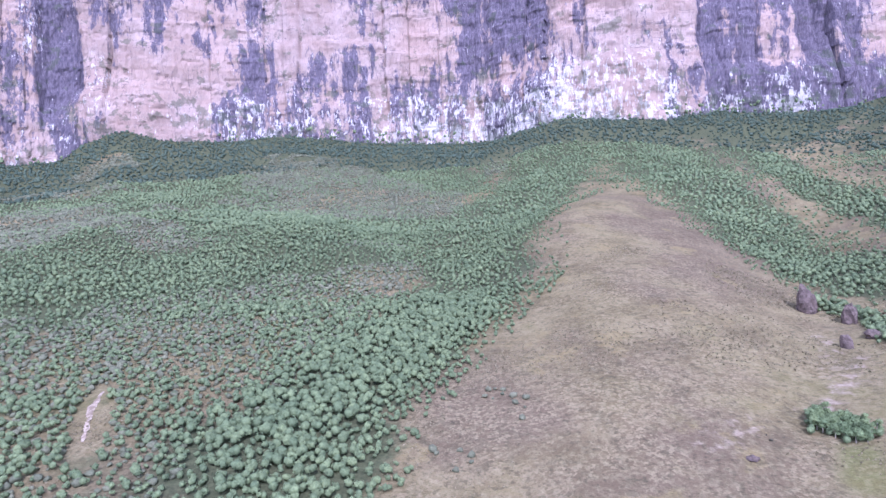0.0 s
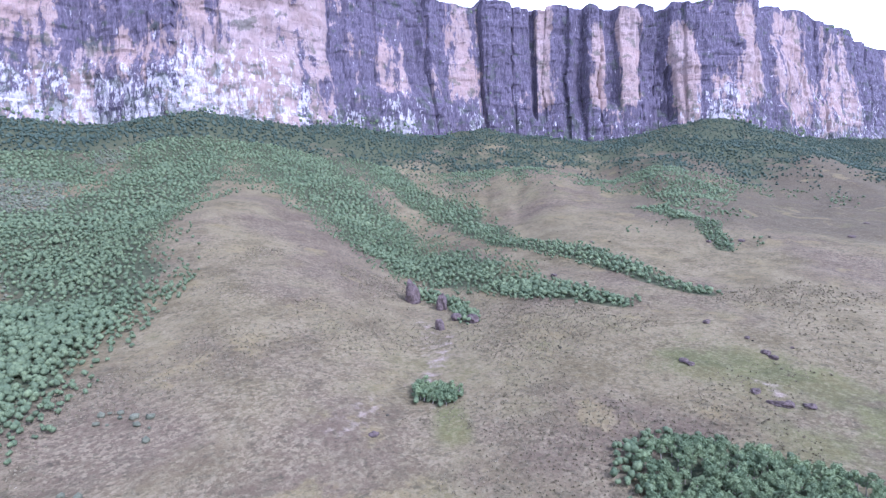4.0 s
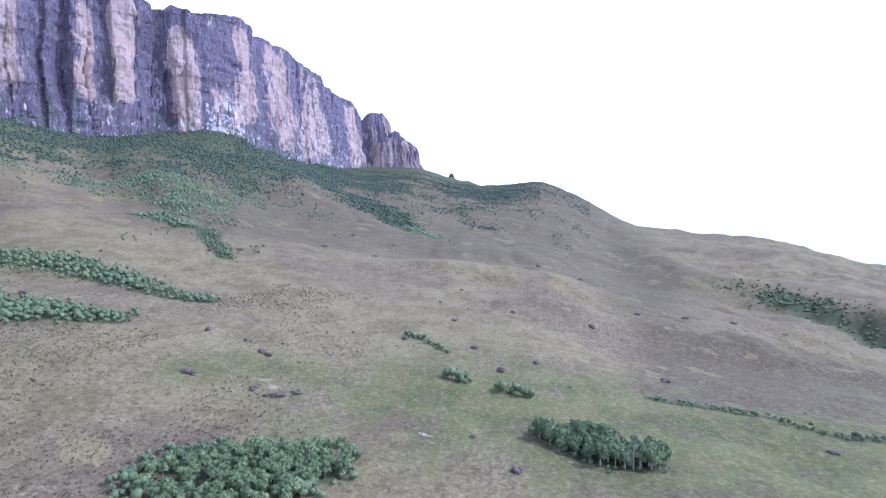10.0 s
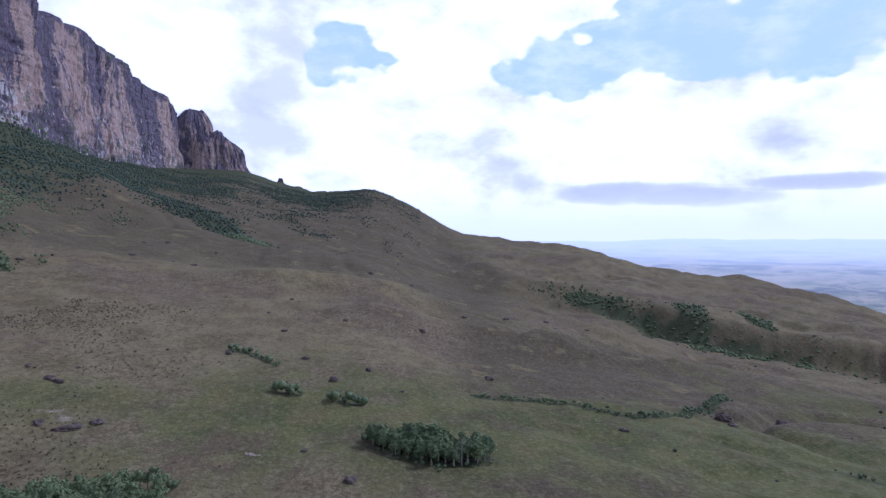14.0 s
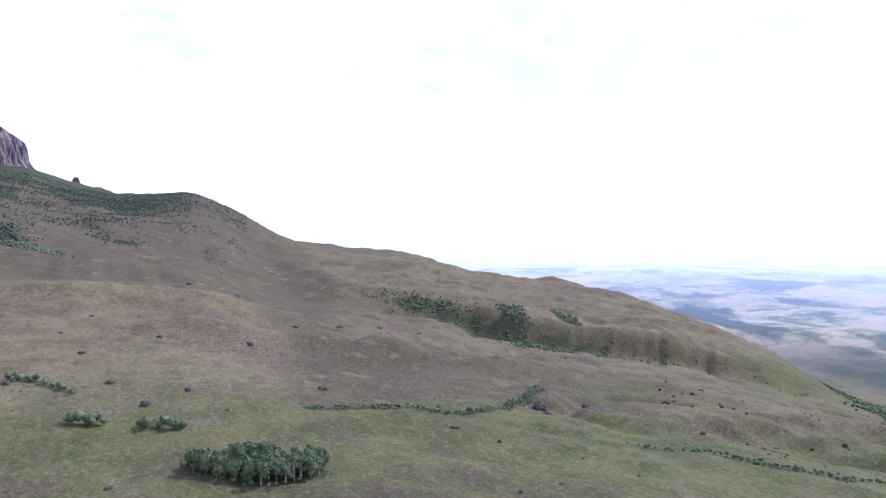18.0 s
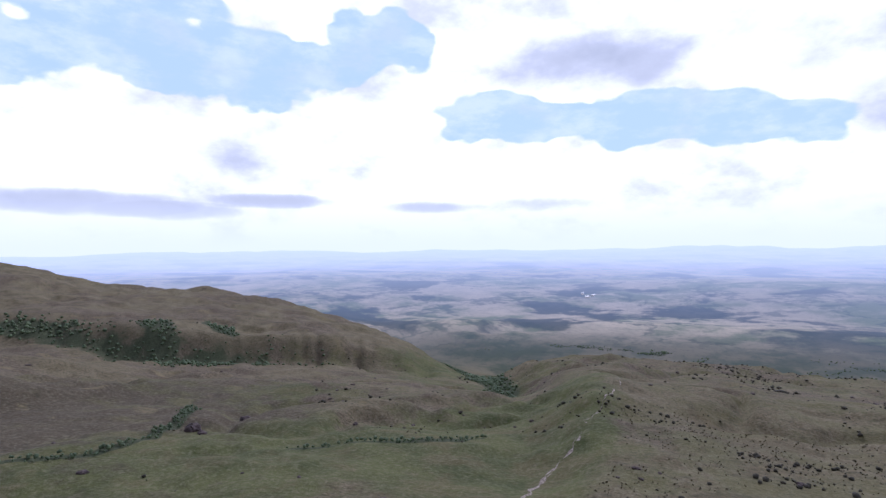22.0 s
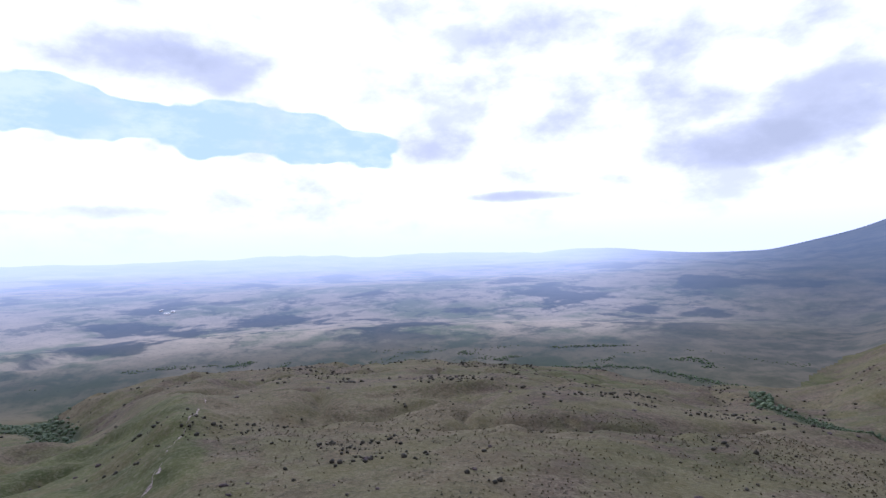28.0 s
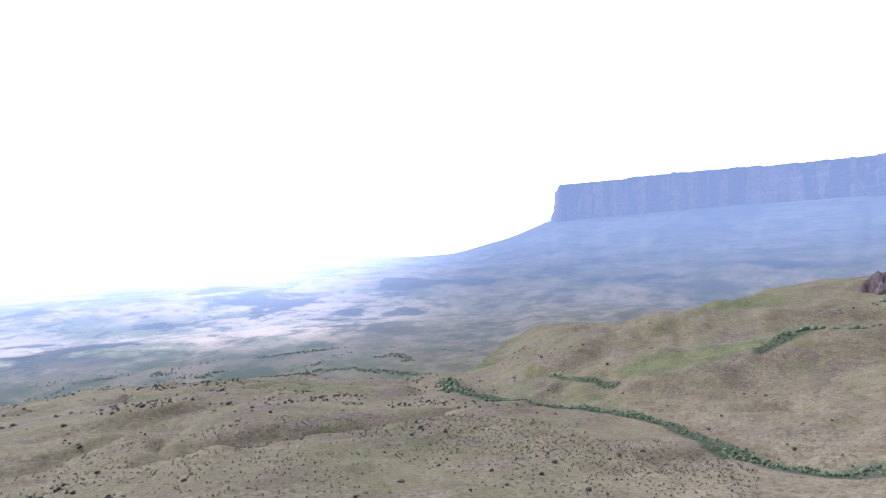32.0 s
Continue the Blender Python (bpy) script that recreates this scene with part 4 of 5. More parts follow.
def marks(rows, a, v, soft=0.6):
    """Sum of soft-edged upright patches at bearing a and height share v of the cliff."""
    total = np.zeros(np.broadcast(a, v).shape)
    wander = 0.9 * fbm(a * 9, v * 30, 14, 5, 0.6)
    for b, half, lo, hi, k in rows:
        d = np.abs(a + min(half, 1.5) * wander - b) / half
        total = total + k * (1 - step(1 - soft, 1 + soft, d)) * step(lo - 0.05, lo + 0.07, v + 0.12 * wander) * (1 - step(hi - 0.07, hi + 0.05, v + 0.12 * wander))
    return total


CLIFF_TOP = [(-90, 800), (-40, 810), (-25, 785), (-10, 780), (20, 772), (30, 778), (33, 768), (42.2, 766), (46.1, 760), (52.3, 764), (56.9, 748), (61, 762), (64.9, 782), (66, 760),
             (66.6, 786), (69.3, 808), (70.6, 796), (72.8, 824), (73.8, 792), (76.0, 772), (76.6, 730)]


def build_cliff():
    rows = np.array(CLIFF_FOOT, float)
    a = np.linspace(-75, 76.7, 9000)
    r = np.interp(a, rows[:, 0], rows[:, 1])
    k = np.exp(-0.5 * (np.arange(-90, 91) / 30) ** 2)
    r = np.convolve(np.pad(r, 90, mode="edge"), k / k.sum(), mode="valid")
    x, y = r * np.sin(np.radians(a)), r * np.cos(np.radians(a))
    s = np.concatenate([[0], np.cumsum(np.hypot(np.diff(x), np.diff(y)))])
    su = np.arange(0, s[-1], 4.2)
    x, y, a = np.interp(su, s, x), np.interp(su, s, y), np.interp(su, s, a)
    tx, ty = np.gradient(x), np.gradient(y)
    for _ in range(40):
        tx[1:-1], ty[1:-1] = (tx[:-2] + tx[1:-1] + tx[2:]) / 3, (ty[:-2] + ty[1:-1] + ty[2:]) / 3
    q = np.hypot(tx, ty)
    ox, oy = ty / q, -tx / q
    foot = ground_at(x + ox * 20, y + oy * 20) - 25
    top_rows = np.array(CLIFF_TOP, float)
    top = np.interp(a, top_rows[:, 0], top_rows[:, 1])
    co, k1, tone = wall_mesh("cliff", x, y, ox, oy, su, foot, top, 21, 74, np.interp(a, [-34, -26, 8, 30], [17, 9, 10, 15])[:, None], [(6, 3), (22, 9), (60, 12), (160, 6), (420, 0)], 1.0, a)
    cuts = [0] + [i for i in range(1, len(k1)) if k1[i] != k1[i - 1]] + [len(k1) - 1]
    thing = tagged(new("cliff"), "towering pink and grey sandstone cliff with white and dark streaks", "cliff", kind="structure")
    for me in strips(co, cuts, tone):
        part("buttress", me, CLIFF_ROCK, thing)
    return co


CLIFF_CO = build_cliff()


def rock_tower(name, bearing, distance, half, top, label, seed, mat=CLIFF_ROCK, sink=60, squash=0.6, tilt=0.0):
    """A free-standing rock tower with a rounded, fluted outline."""
    cx, cy = at(bearing, distance)
    base = float(ground_at(cx, cy)) - sink
    height = top - base - sink
    n, rows = 110, 40
    ang = np.linspace(0, 2 * np.pi, n, endpoint=False)
    v = np.linspace(0, 1, rows)
    A, V = np.meshgrid(ang, v, indexing="ij")
    wx, wy = np.cos(A) * 3, np.sin(A) * 3
    prof = (1 - V ** 9 * 0.55) * (1.15 - 0.22 * V) + 0.75 * np.clip(1 - V / 0.45, 0, 1) ** 1.5
    zz = V * height / half
    R = half * prof * (1 + 0.34 * fbm(wx + seed + 0.5 * zz, wy - 0.4 * zz, 1.6, 5, 0.55) + 0.05 * np.sign(fbm(wx * 2 + seed, wy * 2 + 0.8 * zz, 1.6, 2)) * step(0.1, 0.3, V))
    Z = base + V * (height + sink) + half * (0.22 * fbm(wx * 1.2, wy * 1.2 + seed, 1.5, 4) + tilt * np.cos(A)) * V
    b = math.radians(bearing)
    u, w_ = R * np.cos(A), R * np.sin(A) * squash
    X, Y = cx + u * math.cos(b) + w_ * math.sin(b), cy - u * math.sin(b) + w_ * math.cos(b)
    verts = np.stack([X, Y, Z], -1).reshape(-1, 3).tolist()
    idx = np.arange(n * rows).reshape(n, rows)
    nxt = np.roll(idx, -1, 0)
    faces = np.stack([idx[:, :-1], nxt[:, :-1], nxt[:, 1:], idx[:, 1:]], -1).reshape(-1, 4).tolist()
    faces.append(idx[:, -1].tolist())
    me = bpy.data.meshes.new(name)
    me.from_pydata(verts, [], faces)
    me.update()
    height = me.attributes.new("rise", "FLOAT", "POINT")
    height.data.foreach_set("value", V.ravel().astype(np.float32))
    me.materials.append(mat)
    return tagged(new(name, me), label, "rock tower", group="rock towers at the end of the cliff")


rock_tower("rock_tower", 78.1, 3380, 92, 790, "rounded grey sandstone tower behind the end of the cliff", 3)
rock_tower("rock_tower", 80.9, 3340, 92, 652, "lower dark blocky sandstone tower beside the taller one", 8, squash=0.8, tilt=-0.35)
rock_tower("rock_tower", 79.2, 3300, 60, 640, "dark shoulder of rock between two towers", 12)
rock_tower("rock_tower", 86.0, 3230, 15, 422, "small dark rock knob on the ridge", 15, BOULDER, sink=30)




def build_table_mountain():
    a = np.linspace(237.25, 300, 2400)
    r = TABLE_R + 40 * np.sin(np.radians(a * 9))
    x, y = r * np.sin(np.radians(a)), r * np.cos(np.radians(a))
    # the near corner turns back behind itself
    bx = np.linspace(500, 8, 70)
    b0 = math.radians(237.25)
    x = np.concatenate([x[0] + bx * math.sin(b0 - 0.10), x])
    y = np.concatenate([y[0] + bx * math.cos(b0 - 0.10), y])
    s = np.concatenate([[0], np.cumsum(np.hypot(np.diff(x), np.diff(y)))])
    su = np.arange(0, s[-1], 9.0)
    x, y = np.interp(su, s, x), np.interp(su, s, y)
    tx, ty = np.gradient(x), np.gradient(y)
    q = np.hypot(tx, ty)
    ox, oy = ty / q, -tx / q
    bear = np.degrees(np.arctan2(x, y)) % 360
    foot = ground_at(x, y) - 30
    el = np.interp(bear, [236.2, 237.6, 247.8, 263, 300], [5.75, 5.85, 6.25, 6.05, 6.0])
    top = 90 + TABLE_R * np.tan(np.radians(el))
    co, k1, tone = wall_mesh("table_mountain", x, y, ox, oy, su, foot, top, 55, 30, 8, [(10, 3), (60, 4), (300, 0)], 0.35)
    cuts = [0] + [i for i in range(1, len(k1)) if k1[i] != k1[i - 1] and k1[i] % 4 == 0] + [len(k1) - 1]
    thing = tagged(new("table_mountain"), "distant hazy blue flat-topped mountain with sheer rock walls", "mountain", kind="structure")
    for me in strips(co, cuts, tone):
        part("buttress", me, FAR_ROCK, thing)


build_table_mountain()


def cliff_bushes():
    """Bushes that grow along the cliff's ledges and on its rim."""
    r = np.random.default_rng(77)
    spots_ = []
    n, m = CLIFF_CO.shape[:2]
    for i in range(0, n, 2):
        for v in (0.03, 0.08, 0.32, 0.98):
            j = int(v * 73) + r.integers(-2, 3)
            j = min(max(j, 0), 73)
            x, y, z = CLIFF_CO[i, j]
            need = {0.03: -0.1, 0.08: 0.15, 0.98: 0.3}.get(v, 0.62)
            if float(fbm(i * 4.2 + 900 * v, z * 0.4, 130, 3)) > need + r.uniform(-0.12, 0.2):
                spots_.append((x, y, z))
    return np.array(spots_)


LEDGE_BUSHES = cliff_bushes()
# ---------------------------------------------------------------- plants
def leaf_material(name, dark, light, per="object", relief=0.45):
    m, t = material(name)
    if per == "object":
        pick = t.n("ShaderNodeObjectInfo").outputs["Random"]
    else:
        pick = t.n("ShaderNodeNewGeometry").outputs["Random Per Island"]
    p = t.n("ShaderNodeNewGeometry").outputs["Position"]
    base = t.mix(pick, dark, light)
    base = t.mix(t.ramp(t.noise(p, 0.9, 3, 0.6), 0.35, 0.7, 0.0, 0.6), base, t.mix(0.6, base, light))
    base = t.mix(t.ramp(t.noise(p, 0.012, 4, 0.6), 0.4, 0.65, 0.0, 0.4), base, dark)
    base = t.mix(t.ramp(t.noise(p, 0.16, 3, 0.6), 0.42, 0.62, 0.0, 0.55), base, t.mix(0.72, base, tuple(c * 0.6 for c in dark)))
    base = t.mix(t.ramp(t.noise(t.vec("ADD", p, (71.0, 13.0, 5.0)), 0.13, 3, 0.6), 0.52, 0.66, 0.0, 0.45), base, tuple(c * 1.15 for c in light))
    base = t.mix(t.ramp(t.noise(t.vec("ADD", p, (9.0, 4.0, 2.0)), 1.5, 3, 0.65), 0.46, 0.62, 0.0, 0.55), base, t.mix(0.65, base, tuple(c * 0.5 for c in dark)))
    finish(t, base, 0.75, t.math("ADD", t.noise(p, 0.9, 5, 0.7), t.math("MULTIPLY", t.noise(p, 0.35, 3, 0.6), 2.0)) if relief else None, relief, 1.0, 0.15)
    return m


LEAF = leaf_material("tree_leaves", (0.120, 0.170, 0.088), (0.230, 0.290, 0.140))
WOODLAND = leaf_material("woodland_canopy", (0.106, 0.146, 0.080), (0.182, 0.228, 0.114), "island")
FOREST = leaf_material("dark_slope_forest", (0.050, 0.076, 0.058), (0.096, 0.128, 0.088), "island")
SCRUB = leaf_material("scrub_leaves", (0.104, 0.116, 0.076), (0.188, 0.192, 0.128), "island")
DRY = leaf_material("dry_bush", (0.044, 0.042, 0.030), (0.104, 0.092, 0.066), "island")
STRAW = leaf_material("straw_tussock", (0.130, 0.114, 0.064), (0.345, 0.298, 0.205), "island", 0.0)
BARK, t = material("pale_bark")
p_ = t.n("ShaderNodeNewGeometry").outputs["Position"]
finish(t, t.mix(t.noise(p_, 3.0, 4, 0.6), (0.16, 0.135, 0.105), (0.42, 0.38, 0.32)), 0.9, t.noise(p_, 9.0, 4), 0.4, 0.05)
PALE_STONE, t = material("pale_trail_soil")
p_ = t.n("ShaderNodeNewGeometry").outputs["Position"]
col = t.mix(t.ramp(t.noise(p_, 0.8, 5, 0.7), 0.40, 0.60), (0.13, 0.10, 0.07), (0.44, 0.37, 0.30))
finish(t, col, 0.95, t.noise(p_, 2.0, 5, 0.6), 0.6, 0.3)


def quad_mesh(name, verts, faces, smooth=False):
    me = bpy.data.meshes.new(name)
    verts, faces = np.asarray(verts, np.float32), np.asarray(faces, np.int32)
    n, k = faces.shape
    me.vertices.add(len(verts))
    me.vertices.foreach_set("co", verts.ravel())
    me.loops.add(n * k)
    me.loops.foreach_set("vertex_index", faces.ravel())
    me.polygons.add(n)
    me.polygons.foreach_set("loop_start", np.arange(0, n * k, k, dtype=np.int32))
    me.polygons.foreach_set("use_smooth", np.full(n, smooth))
    me.update(calc_edges=True)
    me.validate()
    return me


def ico(level):
    bm = bmesh.new()
    bmesh.ops.create_icosphere(bm, subdivisions=level, radius=1)
    v = np.array([x.co[:] for x in bm.verts])
    f = np.array([[x.index for x in q.verts] for q in bm.faces])
    bm.free()
    return v, f


ICO1 = ico(1)


def crown_mesh(seed, height, spread, leaves):
    """Leaf clumps over several lobes, with gaps between them, round a dark inside."""
    r = np.random.default_rng(seed)
    lobes = []
    for i in range(r.integers(6, 9)):
        a, d = r.uniform(0, 6.28), spread * r.uniform(0.15, 0.62)
        lobes.append((d * math.cos(a), d * math.sin(a), height * r.uniform(0.36, 0.84), spread * r.uniform(0.34, 0.56)))
    vs, fs = [], []
    n = 0
    for x, y, z, s in lobes:
        v = ICO1[0] * s * 0.72 * r.uniform(0.75, 1.2, (len(ICO1[0]), 1)) + (x, y, z)
        vs.append(v)
        f = ICO1[1] + n
        fs.append(np.hstack([f, f[:, 2:]]))
        n += len(v)
    pick = r.integers(0, len(lobes), leaves)
    for i in pick:
        x, y, z, s = lobes[i]
        d = r.normal(size=3)
        d[2] = abs(d[2]) * 1.1 - 0.35
        d /= np.linalg.norm(d)
        c = np.array((x, y, z)) + d * s * r.uniform(0.72, 1.12)
        nrm = d + r.normal(size=3) * 0.5
        nrm /= np.linalg.norm(nrm)
        u = np.cross(nrm, r.normal(size=3))
        u /= np.linalg.norm(u)
        w_ = np.cross(nrm, u)
        k = r.uniform(0.16, 0.38) * spread / 2.5
        vs.append(np.array([c - u * k, c - w_ * k * 0.7 - nrm * 0.1 * k, c + u * k * r.uniform(0.8, 1.3), c + w_ * k * 0.8 + nrm * 0.15 * k]))
        fs.append(np.array([[n, n + 1, n + 2, n + 3]]))
        n += 4
    f = np.vstack(fs)
    tri = f[:, 2] == f[:, 3]
    faces = np.vstack([f[tri][:, :3], f[~tri][:, [0, 1, 2]], f[~tri][:, [0, 2, 3]]])
    return quad_mesh("crown", np.vstack(vs), faces)


def tube(points, radii, sides=6):
    """A bent, tapered limb."""
    pts = [Vector(p) for p in points]
    vs, fs = [], []
    for i, (p, r) in enumerate(zip(pts, radii)):
        d = (pts[min(i + 1, len(pts) - 1)] - pts[max(i - 1, 0)]).normalized()
        u = d.orthogonal().normalized()
        v = d.cross(u)
        for k in range(sides):
            a = 2 * math.pi * k / sides
            vs.append(p + (u * math.cos(a) + v * math.sin(a)) * r)
    for i in range(len(pts) - 1):
        for k in range(sides):
            a, b = i * sides + k, i * sides + (k + 1) % sides
            fs.append((a, b, b + sides, a + sides))
    return [tuple(v) for v in vs], fs


def trunk_mesh(seed, height, spread):
    r = random.Random(seed)
    lean = (r.uniform(-0.4, 0.4), r.uniform(-0.4, 0.4))
    vs, fs = tube([(0, 0, -0.6), (lean[0] * 0.3, lean[1] * 0.3, height * 0.3), (lean[0], lean[1], height * 0.62)], [0.24, 0.16, 0.08])
    for i in range(4):
        a, h = r.uniform(0, 6.28), height * r.uniform(0.32, 0.55)
        d = spread * r.uniform(0.35, 0.6)
        v2, f2 = tube([(lean[0] * 0.6, lean[1] * 0.6, h), (d * 0.5 * math.cos(a), d * 0.5 * math.sin(a), h + height * 0.12), (d * math.cos(a), d * math.sin(a), h + height * 0.26)], [0.09, 0.06, 0.03], 5)
        fs += [tuple(k + len(vs) for k in q) for q in f2]
        vs += v2
    me = bpy.data.meshes.new("trunk")
    me.from_pydata(vs, [], fs)
    me.update()
    return me


def build_tree(seed, height, spread, label):
    thing = tagged(new("tree"), label, "tree", group="grove trees on the savanna")
    part("trunk", trunk_mesh(seed, height, spread), BARK, thing)
    part("crown", crown_mesh(seed, height, spread, 470), LEAF, thing)
    return thing


def scatter(n, bearings, ranges, seed):
    """Random places, even over the area."""
    r = np.random.default_rng(seed)
    a = np.radians(r.uniform(*bearings, n))
    d = np.sqrt(r.uniform(ranges[0] ** 2, ranges[1] ** 2, n))
    return d * np.sin(a), d * np.cos(a), r


def spaced(x, y, gap):
    """Keeps places that are at least about gap metres apart."""
    seen, keep = {}, []
    for i in range(len(x)):
        k = (int(x[i] // gap), int(y[i] // gap))
        near = [seen[q] for q in ((k[0] + p, k[1] + s) for p in (-1, 0, 1) for s in (-1, 0, 1)) if q in seen]
        if all((x[i] - x[j]) ** 2 + (y[i] - y[j]) ** 2 > gap * gap for j in near):
            seen[k] = i
            keep.append(i)
    return np.array(keep, int)


def outline(x, y, rows, roughness=9.0):
    """Inside a stroke whose edge is frayed by noise."""
    return stroke(x + roughness * fbm(x, y, 22, 3), y + roughness * fbm(x + 300, y, 22, 3), rows, 0.05) > 0.5


TREES = [build_tree(11 + i, h, s, label) for i, (h, s, label) in enumerate((
    (7.0, 2.9, "round green savanna tree in a dense grove"), (8.2, 2.6, "tall leafy green tree with a pale trunk"),
    (6.0, 3.1, "broad low green tree in a dense grove"), (7.6, 2.4, "narrow dark green tree in a dense grove"), (5.2, 2.4, "small bright green tree at a grove's edge")))]
tree_places = []
for rows, gap, b, d in ((WOODS[5], 3.3, (50, 82), (150, 260)), (WOODS[6], 3.2, (88, 112), (200, 285)), (WOODS[7], 2.6, (30, 40), (230, 265))):
    x, y, r = scatter(9000, b, d, int(d[0]))
    ok = outline(x, y, rows, 4.0)
    x, y = x[ok], y[ok]
    k = spaced(x, y, gap)
    tree_places += list(zip(x[k], y[k]))
r = random.Random(5)
for i, (x, y) in enumerate(tree_places[:340]):
    m = pose(x, y, float(ground_at(x, y)), r.uniform(-4, 4), r.uniform(-4, 4), r.uniform(0, 360)) @ Matrix.Scale(r.uniform(0.75, 1.15), 4)
    k = r.choice((0, 0, 1, 2, 2, 3, 4))
    made = copy_thing(TREES[k], m)
    tall = 1.35 if x > 190 and y < 20 else 1.0
    made.scale = [r.uniform(0.75, 1.15) * tall] * 3
for i, tree in enumerate(TREES):
    x, y = at(99.5 + i * 1.5, 247 - 4 * i)
    tree.matrix_basis = pose(x, y, float(ground_at(x, y)))


def dead_tree(bearing, distance, height, seed):
    """A bare pale trunk with a few broken limbs."""
    r = random.Random(seed)
    x, y = at(bearing, distance)
    thing = tagged(new("dead_tree"), "bare pale dead tree standing at a grove's edge", "tree", group="dead trees at the grove")
    lean = r.uniform(-0.6, 0.6)

    def limb(name, points, radii):
        me = bpy.data.meshes.new(name)
        verts, faces = tube(points, radii)
        me.from_pydata(verts, [], faces)
        me.update()
        part(name, me, BARK, thing)
    limb("trunk", [(0, 0, -0.5), (lean * 0.4, 0.2, height * 0.5), (lean, 0, height)], [0.34, 0.24, 0.08])
    for i in range(4):
        a, h = r.uniform(0, 6.28), height * r.uniform(0.55, 0.88)
        d = r.uniform(1.0, 2.2)
        limb("limb", [(lean * h / height, 0.1, h), (lean * h / height + d * 0.5 * math.cos(a), d * 0.5 * math.sin(a), h + 0.9), (lean * h / height + d * math.cos(a), d * math.sin(a), h + 2.2)], [0.13, 0.09, 0.04])
    thing.matrix_basis = pose(x, y, float(ground_at(x, y)))


for bearing, distance, height, seed in ((104.4, 222, 12.5, 1), (105.1, 225, 9.0, 2), (103.6, 221, 7.5, 3)):
    dead_tree(bearing, distance, height, seed)


def lumps(name, x, y, size, mat, label, category, lobes=3, seed=1, flat=0.9, lift=0.6, spread=0.55):
    """Many plants of a few rough lobes each, as one body of plants."""
    r = np.random.default_rng(seed)
    v0, f0 = ICO1
    n, m = len(x), len(v0)
    z = ground_at(x, y)
    allv, allf = [], []
    base = 0
    for k in range(lobes):
        s = size * r.uniform(0.6, 1.0, n)
        a, d = r.uniform(0, 6.28, n), size * spread * (k > 0)
        c = np.stack([x + d * np.cos(a), y + d * np.sin(a), z + size * lift * r.uniform(0.7, 1.3, n)], -1)
        v = v0[None] * r.uniform(0.62, 1.28, (n, m, 1)) * s[:, None, None] * np.array([1, 1, flat]) + c[:, None]
        allv.append(v.reshape(-1, 3))
        allf.append((f0[None] + (np.arange(n) * m)[:, None, None]).reshape(-1, 3) + base)
        base += n * m
    me = quad_mesh(name, np.vstack(allv), np.vstack(allf), True)
    me.materials.append(mat)
    return tagged(new(name, me), label, category, kind="stuff")


def leafy(name, x, y, size, mat, label, category, lobes=4, leaves=30, seed=1, leaf=0.17):
    """Trees near enough to show leaf clumps: rough lobes under a coat of bent leaf tufts, as one body of woods."""
    r = np.random.default_rng(seed)
    v0, f0 = ICO1
    n, m = len(x), len(v0)
    z = ground_at(x, y)
    centre, radius, allv, allf = [], [], [], []
    base = 0
    for k in range(lobes):
        s = size * r.uniform(0.58, 0.88, n)
        a, d = r.uniform(0, 6.28, n), size * r.uniform(0.4, 0.85, n) * (k > 0)
        c = np.stack([x + d * np.cos(a), y + d * np.sin(a), z + size * r.uniform(0.7, 1.35, n)], -1)
        v = v0[None] * r.uniform(0.72, 1.12, (n, m, 1)) * s[:, None, None] * 0.95 + c[:, None]
        allv.append(v.reshape(-1, 3))
        allf.append((f0[None] + (np.arange(n) * m)[:, None, None]).reshape(-1, 3) + base)
        base += n * m
        centre.append(c)
        radius.append(s)
    centre, radius = np.array(centre), np.array(radius)
    for k in range(leaves):
        pick = r.integers(0, lobes, n)
        c, s = centre[pick, np.arange(n)], radius[pick, np.arange(n)]
        d = r.normal(size=(n, 3))
        d[:, 2] = np.abs(d[:, 2]) * 1.1 - 0.3
        d /= np.linalg.norm(d, axis=1, keepdims=True)
        p = c + d * (s * r.uniform(0.8, 1.15, n))[:, None]
        nrm = d + r.normal(size=(n, 3)) * 0.5
        u = np.cross(nrm, r.normal(size=(n, 3)))
        u /= np.linalg.norm(u, axis=1, keepdims=True)
        w_ = np.cross(nrm, u)
        w_ /= np.linalg.norm(w_, axis=1, keepdims=True)
        q = (size * leaf * r.uniform(0.7, 1.3, n))[:, None]
        quad = np.stack([p - u * q, p - w_ * q * 0.8, p + u * q, p + w_ * q * 0.9 + d * q * 0.4], 1)
        allv.append(quad.reshape(-1, 3))
        allf.append((np.array([[0, 1, 2], [0, 2, 3]])[None] + 4 * np.arange(n)[:, None, None]).reshape(-1, 3) + base)
        base += 4 * n
    me = quad_mesh(name, np.vstack(allv), np.vstack(allf), True)
    me.materials.append(mat)
    return tagged(new(name, me), label, category, kind="stuff")


# woods on the slopes: denser and finer near, coarser towards the cliffs
SCAR = [(-32.1, 310, 4), (-33.0, 285, 7), (-33.5, 262, 7), (-34.1, 236, 5)]


def wooded(n, bearings, ranges, seed, gap, cut=0.5, ragged=0.28):
    x, y, r = scatter(n, bearings, ranges, seed)
    edge = wood_cover(x, y) + 0.55 * fbm(x, y, 75, 4) + 0.35 * fbm(x, y, 22, 3)
    ok = edge > cut + ragged * r.normal(size=len(x))
    ok &= wood_cover(x, y) > 0.04
    for rows in WOODS[5:8] + [SCAR]:
        ok &= ~(stroke(x, y, rows, 0.05) > 0.5)
    x, y, edge = x[ok], y[ok], edge[ok]
    k = spaced(x, y, gap)
    return x[k], y[k], 0.62 + 0.38 * step(cut - 0.3, cut + 0.5, edge[k])


